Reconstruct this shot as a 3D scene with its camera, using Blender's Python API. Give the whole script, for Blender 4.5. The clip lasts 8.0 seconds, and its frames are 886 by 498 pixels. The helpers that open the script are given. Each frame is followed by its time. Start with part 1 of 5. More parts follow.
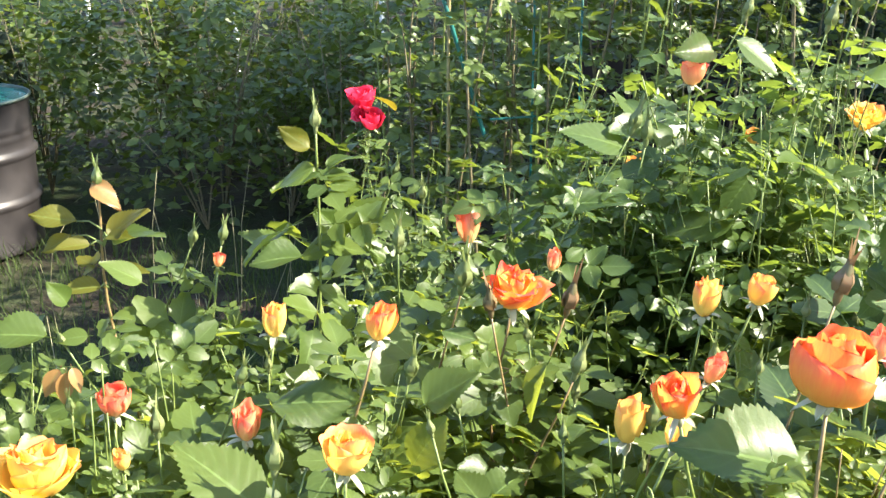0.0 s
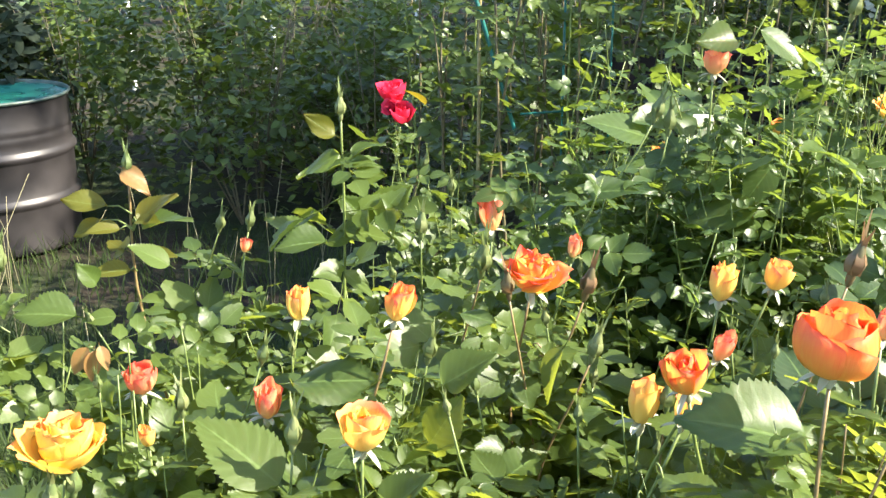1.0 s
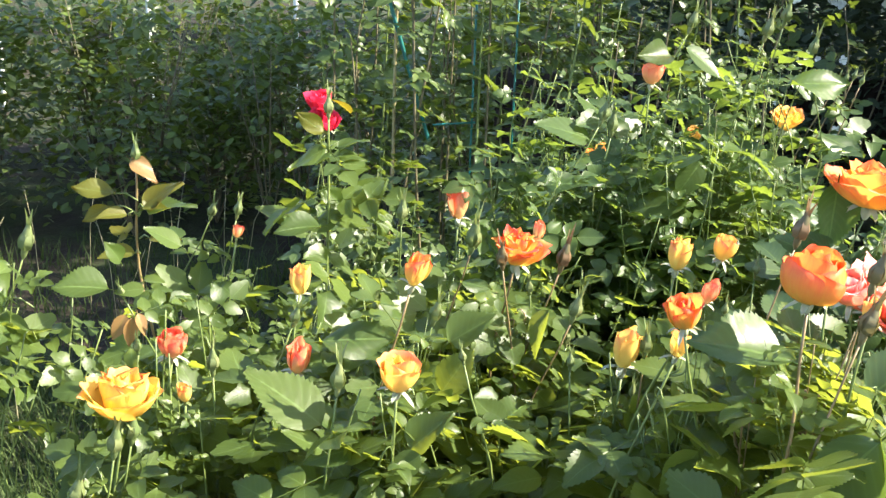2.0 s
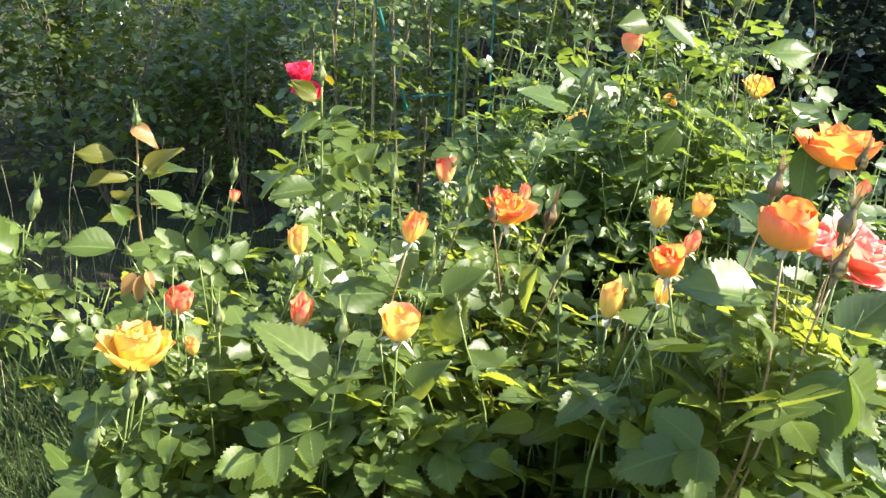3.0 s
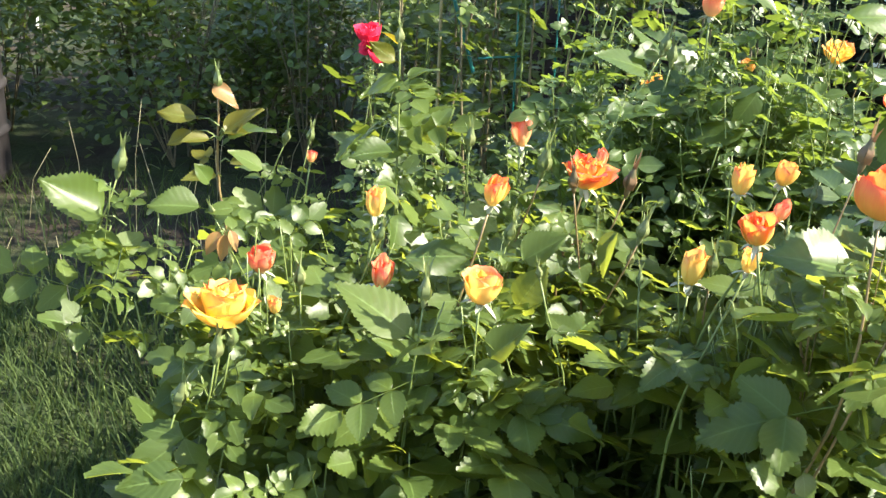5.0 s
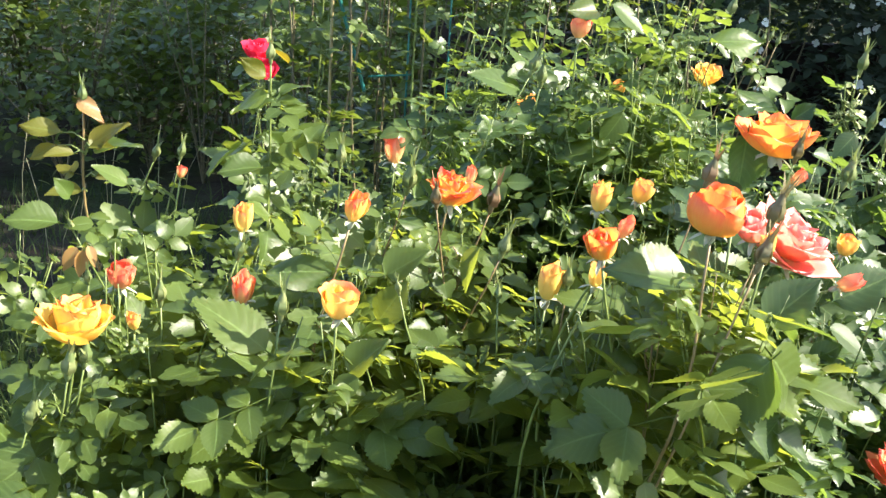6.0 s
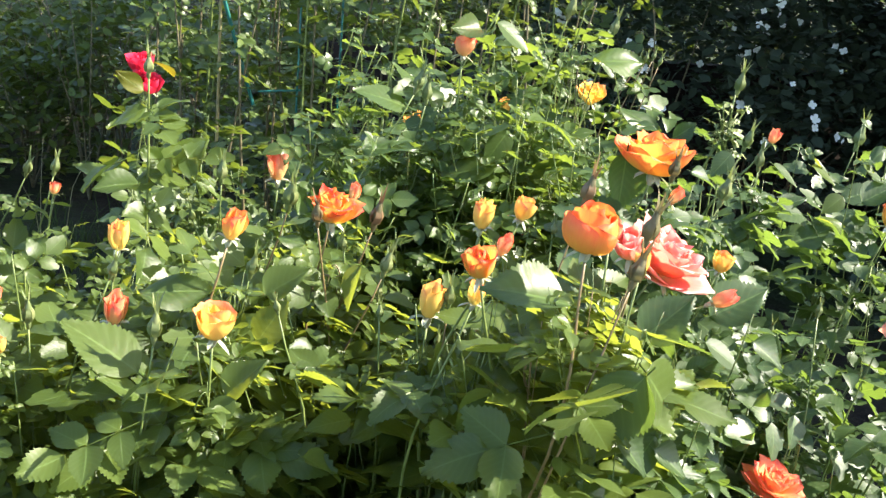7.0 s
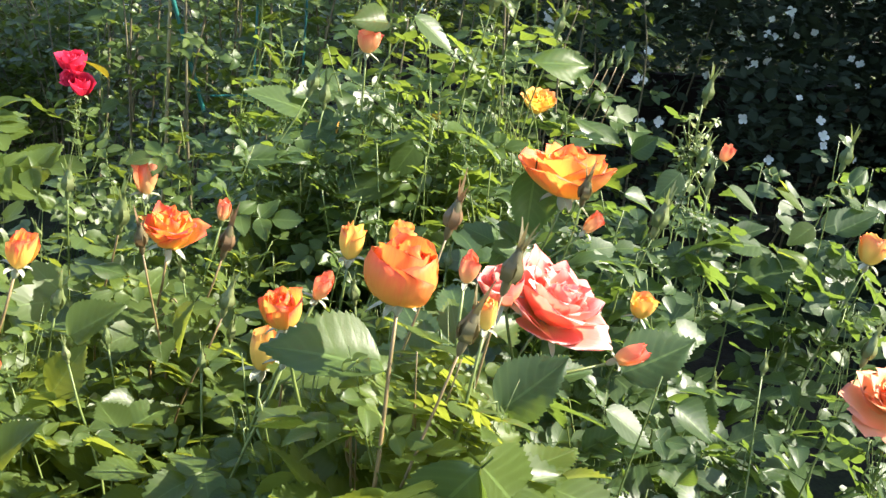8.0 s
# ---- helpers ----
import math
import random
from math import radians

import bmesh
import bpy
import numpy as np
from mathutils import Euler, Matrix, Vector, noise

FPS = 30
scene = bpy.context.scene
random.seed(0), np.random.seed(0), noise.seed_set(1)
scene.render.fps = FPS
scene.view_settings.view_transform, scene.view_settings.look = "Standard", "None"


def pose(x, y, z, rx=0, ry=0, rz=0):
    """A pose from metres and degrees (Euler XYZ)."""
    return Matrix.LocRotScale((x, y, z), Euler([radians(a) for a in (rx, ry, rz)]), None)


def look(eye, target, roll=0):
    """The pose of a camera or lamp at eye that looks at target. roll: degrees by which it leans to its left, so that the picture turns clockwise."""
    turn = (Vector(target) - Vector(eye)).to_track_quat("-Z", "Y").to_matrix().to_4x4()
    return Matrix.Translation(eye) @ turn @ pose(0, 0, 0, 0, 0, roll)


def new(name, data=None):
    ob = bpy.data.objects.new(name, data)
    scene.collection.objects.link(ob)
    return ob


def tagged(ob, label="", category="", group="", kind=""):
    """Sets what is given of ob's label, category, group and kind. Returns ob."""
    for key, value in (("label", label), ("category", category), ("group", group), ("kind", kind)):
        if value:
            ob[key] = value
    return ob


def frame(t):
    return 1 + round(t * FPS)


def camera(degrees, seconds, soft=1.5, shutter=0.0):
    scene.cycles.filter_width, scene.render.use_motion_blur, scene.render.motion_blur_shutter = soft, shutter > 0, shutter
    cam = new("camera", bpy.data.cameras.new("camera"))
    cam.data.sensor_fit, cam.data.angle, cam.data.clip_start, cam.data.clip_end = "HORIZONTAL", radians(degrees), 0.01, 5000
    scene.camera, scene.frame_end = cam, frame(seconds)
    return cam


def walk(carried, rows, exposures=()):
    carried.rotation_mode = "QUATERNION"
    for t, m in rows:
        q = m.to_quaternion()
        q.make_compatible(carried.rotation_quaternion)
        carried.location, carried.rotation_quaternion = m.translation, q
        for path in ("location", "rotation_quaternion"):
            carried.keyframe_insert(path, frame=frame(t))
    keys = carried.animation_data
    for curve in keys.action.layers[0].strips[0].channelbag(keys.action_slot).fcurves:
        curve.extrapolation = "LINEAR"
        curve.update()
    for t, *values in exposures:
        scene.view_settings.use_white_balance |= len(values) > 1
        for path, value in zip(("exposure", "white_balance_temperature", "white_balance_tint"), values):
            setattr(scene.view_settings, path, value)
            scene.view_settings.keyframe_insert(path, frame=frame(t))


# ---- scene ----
cam = camera(44.6, 8.0, soft=1.45)
METRES, EYE, TILT, LEAN, TURN = 0.91, 1.6, -18.0, 0.0, 0.0
ROWS = [
    (0.0, 0.0, 0.0, 0.0, 0.0, 0.0, -0.0),
    (0.5, 0.0101, -0.0061, -0.0158, -0.05, -0.5, 0.31),
    (1.0, 0.0209, -0.0191, -0.0205, 1.91, -0.0, -0.39),
    (1.5, -0.0882, -0.1244, -0.0497, -2.26, 1.24, -0.57),
    (3.0, -0.2251, -0.3001, -0.1097, -7.36, -0.13, 0.13),
    (3.5, -0.2566, -0.3001, -0.1164, -6.63, -1.31, 0.28),
    (4.0, -0.2751, -0.2909, -0.1081, -5.44, -2.45, 0.44),
    (5.5, -0.2523, -0.311, -0.1105, -4.67, -1.8, -1.17),
    (6.0, -0.1971, -0.3208, -0.1105, -9.31, -1.12, -0.91),
    (6.5, -0.1786, -0.3206, -0.1056, -12.51, -0.44, -0.73),
    (7.0, -0.1698, -0.3119, -0.107, -14.68, -0.21, -0.77),
    (7.5, -0.083, -0.2492, -0.0972, -16.23, -0.01, -0.62),
    (8.0, 0.1225, -0.0754, -0.0735, -12.87, 0.39, -1.93),
]
walk(cam, [(t, pose(0, 0, EYE, TILT, LEAN, TURN) @ pose(METRES * x, METRES * y, METRES * z, 90 + pitch, roll, yaw)) for t, x, y, z, yaw, pitch, roll in ROWS],
     exposures=[(0.0, 2.33), (0.5, 2.26), (1.0, 2.2), (1.5, 2.2), (3.0, 2.23), (6.5, 2.2), (7.0, 2.14), (7.5, 2.03), (8.0, 1.93)])

# ---- light: low evening sun from the right, clear sky ----
SUN_AZ, SUN_EL = 99.0, 40.0          # degrees clockwise from +y, and above the horizon
world = bpy.data.worlds.new("World")
scene.world = world
world.use_nodes = True
wn, wl = world.node_tree.nodes, world.node_tree.links
wn.clear()
sky = wn.new("ShaderNodeTexSky")
sky.sky_type, sky.sun_disc = "NISHITA", False
sky.sun_elevation, sky.sun_rotation = radians(SUN_EL), radians(SUN_AZ)
bg = wn.new("ShaderNodeBackground")
bg.inputs["Strength"].default_value = 0.118
wout = wn.new("ShaderNodeOutputWorld")
wl.new(sky.outputs[0], bg.inputs[0])
wl.new(bg.outputs[0], wout.inputs[0])
sun_data = bpy.data.lights.new("sun", "SUN")
sun_data.energy, sun_data.angle, sun_data.color = 5.0, radians(0.5), (1.0, 0.92, 0.77)
sun = new("sun", sun_data)
TO_SUN = Vector((math.sin(radians(SUN_AZ)) * math.cos(radians(SUN_EL)), math.cos(radians(SUN_AZ)) * math.cos(radians(SUN_EL)), math.sin(radians(SUN_EL))))
sun.matrix_world = look(TO_SUN * 30, (0, 0, 0))


# ---- materials ----
def material(name):
    m = bpy.data.materials.new(name)
    m.use_nodes = True
    m.node_tree.nodes.clear()
    return m, m.node_tree.nodes, m.node_tree.links


def math_node(n, l, op, a, b=None):
    k = n.new("ShaderNodeMath")
    k.operation = op
    for i, v in enumerate((a, b)):
        if v is None:
            continue
        if isinstance(v, (int, float)):
            k.inputs[i].default_value = v
        else:
            l.new(v, k.inputs[i])
    return k.outputs[0]


def ramp(n, l, fac, stops):
    r = n.new("ShaderNodeValToRGB")
    e = r.color_ramp.elements
    while len(e) < len(stops):
        e.new(0.5)
    for i, (p, c) in enumerate(stops):
        e[i].position, e[i].color = p, (*c, 1)
    l.new(fac, r.inputs[0])
    return r.outputs[0]


def mix_colour(n, l, fac, a, b, blend="MIX"):
    k = n.new("ShaderNodeMix")
    k.data_type, k.blend_type = "RGBA", blend
    for s, v in ((k.inputs[0], fac), (k.inputs[6], a), (k.inputs[7], b)):
        if isinstance(v, (int, float)):
            s.default_value = v
        elif isinstance(v, tuple):
            s.default_value = (*v, 1)
        else:
            l.new(v, s)
    return k.outputs[2]


def noise_tex(n, l, scale, detail=4.0, coords="Object"):
    tc = n.new("ShaderNodeTexCoord")
    t = n.new("ShaderNodeTexNoise")
    t.inputs["Scale"].default_value, t.inputs["Detail"].default_value = scale, detail
    l.new(tc.outputs[coords], t.inputs["Vector"])
    return t.outputs[0]


def thin_surface(n, l, colour, glow, share, rough, spec, bump=None, depth=0.002, worn=None):
    """A leaf or petal: glossy skin over tissue that lets light through."""
    p = n.new("ShaderNodeBsdfPrincipled")
    p.inputs["Roughness"].default_value = rough
    p.inputs["Specular IOR Level"].default_value = spec
    if worn is not None:
        l.new(math_node(n, l, "ADD", rough - 0.12, math_node(n, l, "MULTIPLY", worn, 0.3)), p.inputs["Roughness"])
    l.new(colour, p.inputs["Base Color"])
    tr = n.new("ShaderNodeBsdfTranslucent")
    l.new(glow, tr.inputs["Color"])
    if bump is not None:
        b = n.new("ShaderNodeBump")
        b.inputs["Distance"].default_value = depth
        b.inputs["Strength"].default_value = 0.45
        l.new(bump, b.inputs["Height"])
        l.new(b.outputs[0], p.inputs["Normal"])
    mx = n.new("ShaderNodeMixShader")
    mx.inputs[0].default_value = share
    l.new(p.outputs[0], mx.inputs[1])
    l.new(tr.outputs[0], mx.inputs[2])
    o = n.new("ShaderNodeOutputMaterial")
    l.new(mx.outputs[0], o.inputs[0])


def leaf_material(name, dark, light, glow, share=0.3, rough=0.36, spec=0.5, fine=False):
    m, n, l = material(name)
    geo = n.new("ShaderNodeNewGeometry")
    info = n.new("ShaderNodeObjectInfo")
    uv = n.new("ShaderNodeUVMap")
    sep = n.new("ShaderNodeSeparateXYZ")
    l.new(uv.outputs[0], sep.inputs[0])
    rnd = math_node(n, l, "FRACT", math_node(n, l, "ADD", geo.outputs["Random Per Island"], info.outputs["Random"]))
    patch = noise_tex(n, l, 60.0)
    fac = math_node(n, l, "ADD", math_node(n, l, "MULTIPLY", rnd, 0.75), math_node(n, l, "MULTIPLY", patch, 0.3))
    base = ramp(n, l, fac, [(0.0, dark), (0.55, tuple((a + b) / 2 for a, b in zip(dark, light))), (1.0, light)])
    side = math_node(n, l, "ABSOLUTE", math_node(n, l, "SUBTRACT", sep.outputs[0], 0.5))
    bump = None
    if not fine:
        rib = math_node(n, l, "LESS_THAN", side, 0.022)
        vein = math_node(n, l, "FRACT", math_node(n, l, "MULTIPLY", math_node(n, l, "SUBTRACT", sep.outputs[1], math_node(n, l, "MULTIPLY", side, 0.55)), 8.0))
        crease = math_node(n, l, "MULTIPLY", math_node(n, l, "ABSOLUTE", math_node(n, l, "SUBTRACT", vein, 0.5)), 2.0)
        sharp = math_node(n, l, "POWER", crease, 3.0)
        line = math_node(n, l, "MAXIMUM", rib, math_node(n, l, "MULTIPLY", sharp, 0.35))
        base = mix_colour(n, l, math_node(n, l, "MULTIPLY", line, 0.5), base, (0.16, 0.24, 0.07))
        bump = math_node(n, l, "SUBTRACT", math_node(n, l, "MULTIPLY", patch, 0.5), math_node(n, l, "ADD", math_node(n, l, "MULTIPLY", sharp, 0.25), rib))
    shine = mix_colour(n, l, rnd, glow, tuple(c * 0.7 for c in glow))
    thin_surface(n, l, base, shine, share, rough, spec, bump, 0.0006, worn=None if fine else patch)
    return m


def petal_material(name, stops, glow, share=0.35):
    """stops run from the base of a petal to its tip."""
    m, n, l = material(name)
    info = n.new("ShaderNodeObjectInfo")
    uv = n.new("ShaderNodeUVMap")
    sep = n.new("ShaderNodeSeparateXYZ")
    l.new(uv.outputs[0], sep.inputs[0])
    streak = n.new("ShaderNodeTexNoise")
    streak.inputs["Scale"].default_value, streak.inputs["Detail"].default_value = 6.0, 5.0
    mp = n.new("ShaderNodeMapping")
    mp.inputs["Scale"].default_value = (5.0, 0.6, 1.0)
    l.new(uv.outputs[0], mp.inputs[0])
    l.new(mp.outputs[0], streak.inputs["Vector"])
    edge = math_node(n, l, "POWER", math_node(n, l, "ABSOLUTE", math_node(n, l, "MULTIPLY", math_node(n, l, "SUBTRACT", sep.outputs[0], 0.5), 2.0)), 3.0)
    v = math_node(n, l, "ADD", sep.outputs[1], math_node(n, l, "MULTIPLY", edge, 0.15))
    v = math_node(n, l, "ADD", v, math_node(n, l, "MULTIPLY", math_node(n, l, "SUBTRACT", streak.outputs[0], 0.5), 0.4))
    v = math_node(n, l, "ADD", v, math_node(n, l, "MULTIPLY", math_node(n, l, "SUBTRACT", info.outputs["Random"], 0.62), 0.3))
    col = ramp(n, l, v, stops)
    deep = mix_colour(n, l, 0.55, col, glow)
    thin_surface(n, l, col, deep, share, 0.5, 0.3, streak.outputs[0], 0.0008)
    return m


def plain_material(name, a, b, scale, rough, metal=0.0, spec=0.5, bump=0.0, detail=5.0):
    m, n, l = material(name)
    f = noise_tex(n, l, scale, detail)
    p = n.new("ShaderNodeBsdfPrincipled")
    l.new(ramp(n, l, f, [(0.3, a), (0.7, b)]), p.inputs["Base Color"])
    p.inputs["Metallic"].default_value, p.inputs["Specular IOR Level"].default_value = metal, spec
    r = math_node(n, l, "ADD", rough - 0.1, math_node(n, l, "MULTIPLY", f, 0.2))
    l.new(r, p.inputs["Roughness"])
    if bump:
        k = n.new("ShaderNodeBump")
        k.inputs["Distance"].default_value = bump
        l.new(f, k.inputs["Height"])
        l.new(k.outputs[0], p.inputs["Normal"])
    o = n.new("ShaderNodeOutputMaterial")
    l.new(p.outputs[0], o.inputs[0])
    return m


LEAF = leaf_material("rose_leaf", (0.023, 0.045, 0.013), (0.090, 0.127, 0.025), (0.46, 0.53, 0.055), 0.38, 0.37, 0.34)
LEAF_MID = leaf_material("rose_leaf_deep", (0.018, 0.039, 0.013), (0.068, 0.108, 0.025), (0.34, 0.46, 0.055), 0.35, 0.37, 0.40)
LEAF_GLOSS = leaf_material("rose_leaf_glossy", (0.015, 0.034, 0.013), (0.050, 0.088, 0.026), (0.28, 0.42, 0.06), 0.30, 0.42, 0.48)
LEAF_YOUNG = leaf_material("rose_leaf_young", (0.075, 0.085, 0.012), (0.125, 0.115, 0.016), (0.52, 0.40, 0.03), 0.42, 0.42, 0.3)
LEAF_RUSTY = leaf_material("rose_leaf_rusty", (0.20, 0.105, 0.035), (0.32, 0.18, 0.07), (0.55, 0.30, 0.09), 0.4, 0.4)
LEAF_BACK = leaf_material("climber_leaf", (0.022, 0.044, 0.012), (0.09, 0.13, 0.026), (0.25, 0.33, 0.035), 0.32, 0.38)
HEDGE = leaf_material("hedge_leaf", (0.014, 0.032, 0.009), (0.105, 0.15, 0.026), (0.26, 0.33, 0.035), 0.30, 0.42, 0.4, True)
SHRUB = leaf_material("shrub_leaf", (0.030, 0.042, 0.028), (0.058, 0.078, 0.046), (0.09, 0.12, 0.05), 0.22, 0.65, 0.12, True)
GRASS = leaf_material("grass_blade", (0.022, 0.042, 0.014), (0.066, 0.095, 0.026), (0.13, 0.18, 0.04), 0.3, 0.6, 0.12, True)
DRY = leaf_material("dry_stalk", (0.18, 0.17, 0.09), (0.38, 0.34, 0.2), (0.4, 0.36, 0.18), 0.25, 0.5, 0.3, True)
SEPAL = leaf_material("sepal_green", (0.10, 0.15, 0.05), (0.22, 0.24, 0.10), (0.3, 0.36, 0.1), 0.25, 0.45, 0.4, True)
SEPAL_PALE = leaf_material("sepal_pale", (0.36, 0.39, 0.27), (0.54, 0.54, 0.41), (0.5, 0.5, 0.3), 0.25, 0.5, 0.4, True)
P_RED_BUD = leaf_material("bud_reddish", (0.11, 0.11, 0.05), (0.22, 0.13, 0.07), (0.4, 0.22, 0.1), 0.25, 0.45, 0.4, True)
P_OLIVE_BUD = leaf_material("bud_olive", (0.10, 0.10, 0.045), (0.20, 0.165, 0.085), (0.34, 0.28, 0.1), 0.25, 0.45, 0.4, True)
CANE_PALE = plain_material("cane_pale", (0.20, 0.16, 0.07), (0.34, 0.28, 0.13), 40, 0.6)
CANE = plain_material("cane_green", (0.085, 0.125, 0.03), (0.18, 0.22, 0.06), 90, 0.45)
CANE_STRAW = plain_material("cane_straw", (0.12, 0.14, 0.045), (0.23, 0.23, 0.085), 90, 0.45)
CANE_RED = plain_material("cane_reddish", (0.14, 0.11, 0.045), (0.26, 0.17, 0.075), 90, 0.45)
CANE_OLD = plain_material("cane_old", (0.07, 0.058, 0.032), (0.16, 0.135, 0.065), 60, 0.7)
P_ORANGE = petal_material("petal_orange", [(0.1, (0.94, 0.68, 0.14)), (0.55, (0.93, 0.54, 0.11)), (0.84, (0.91, 0.34, 0.10)), (1.0, (0.87, 0.17, 0.09))], (0.97, 0.62, 0.08))
P_YELLOW = petal_material("petal_yellow", [(0.15, (0.93, 0.72, 0.17)), (0.6, (0.93, 0.62, 0.14)), (0.88, (0.92, 0.48, 0.13)), (1.0, (0.89, 0.24, 0.12))], (0.96, 0.68, 0.14))
P_MIXED = petal_material("petal_flame", [(0.1, (0.92, 0.66, 0.14)), (0.6, (0.92, 0.50, 0.10)), (0.84, (0.90, 0.28, 0.09)), (1.0, (0.82, 0.08, 0.07))], (0.95, 0.54, 0.08))
P_PINK = petal_material("petal_coral", [(0.1, (0.94, 0.58, 0.17)), (0.4, (0.91, 0.37, 0.20)), (0.72, (0.89, 0.26, 0.22)), (0.9, (0.90, 0.32, 0.29)), (1.0, (0.93, 0.50, 0.45))], (0.95, 0.38, 0.25))
P_BUTTER = petal_material("petal_butter", [(0.1, (0.94, 0.74, 0.16)), (0.6, (0.94, 0.66, 0.12)), (0.88, (0.93, 0.54, 0.12)), (1.0, (0.90, 0.34, 0.12))], (0.97, 0.70, 0.12))
P_GLOBE = petal_material("petal_globe", [(0.1, (0.93, 0.58, 0.10)), (0.45, (0.92, 0.42, 0.08)), (0.8, (0.90, 0.25, 0.07)), (1.0, (0.86, 0.12, 0.06))], (0.96, 0.48, 0.06))
P_SALMON = petal_material("petal_salmon", [(0.1, (0.91, 0.58, 0.22)), (0.5, (0.91, 0.43, 0.19)), (0.8, (0.90, 0.27, 0.15)), (1.0, (0.86, 0.14, 0.10))], (0.94, 0.46, 0.18))
P_PEACH = petal_material("petal_peach", [(0.1, (0.93, 0.66, 0.28)), (0.5, (0.93, 0.50, 0.20)), (0.85, (0.92, 0.37, 0.18)), (1.0, (0.91, 0.36, 0.22))], (0.95, 0.52, 0.20))
P_RED = petal_material("petal_red", [(0.0, (0.66, 0.016, 0.05)), (0.6, (0.76, 0.025, 0.075)), (1.0, (0.82, 0.06, 0.13))], (0.9, 0.035, 0.09), 0.35)
P_WHITE = petal_material("petal_white", [(0.0, (0.72, 0.74, 0.62)), (1.0, (0.8, 0.8, 0.76))], (0.7, 0.7, 0.6), 0.3)
DRUM = plain_material("drum_steel", (0.014, 0.013, 0.014), (0.045, 0.040, 0.040), 5, 0.42, 0.2, 0.5, 0.001)
TEAL = plain_material("teal_paint", (0.008, 0.11, 0.085), (0.03, 0.22, 0.16), 6, 0.28)
RIM = plain_material("worn_rim", (0.05, 0.10, 0.085), (0.16, 0.18, 0.15), 20, 0.4, 0.3)
CORD = plain_material("teal_plastic", (0.005, 0.085, 0.075), (0.010, 0.155, 0.135), 14, 0.4)


def soil_material():
    """Dark earth with patches of moss and short growth, clods and fine grain."""
    m, n, l = material("garden_soil")
    patch, clod, grain = noise_tex(n, l, 1.1, 5.0), noise_tex(n, l, 9.0, 7.0), noise_tex(n, l, 70.0, 4.0)
    earth = ramp(n, l, clod, [(0.3, (0.016, 0.012, 0.008)), (0.7, (0.045, 0.034, 0.022))])
    moss = ramp(n, l, grain, [(0.3, (0.014, 0.024, 0.008)), (0.7, (0.036, 0.052, 0.016))])
    mask = ramp(n, l, math_node(n, l, "ADD", math_node(n, l, "MULTIPLY", patch, 0.75), math_node(n, l, "MULTIPLY", clod, 0.25)), [(0.42, (0, 0, 0)), (0.56, (1, 1, 1))])
    p = n.new("ShaderNodeBsdfPrincipled")
    l.new(mix_colour(n, l, mask, earth, moss), p.inputs["Base Color"])
    p.inputs["Roughness"].default_value, p.inputs["Specular IOR Level"].default_value = 0.92, 0.2
    k = n.new("ShaderNodeBump")
    k.inputs["Distance"].default_value = 0.03
    l.new(math_node(n, l, "ADD", clod, math_node(n, l, "MULTIPLY", grain, 0.3)), k.inputs["Height"])
    l.new(k.outputs[0], p.inputs["Normal"])
    o = n.new("ShaderNodeOutputMaterial")
    l.new(p.outputs[0], o.inputs[0])
    return m


SOIL = soil_material()
WOOD = plain_material("dark_board", (0.02, 0.014, 0.011), (0.045, 0.03, 0.024), 12, 0.8, 0, 0.3, 0.003)
POST = plain_material("white_post", (0.55, 0.55, 0.52), (0.78, 0.78, 0.75), 15, 0.6)
TREE = leaf_material("far_leaf", (0.03, 0.06, 0.03), (0.09, 0.14, 0.06), (0.14, 0.2, 0.06), 0.25, 0.5, 0.3, True)


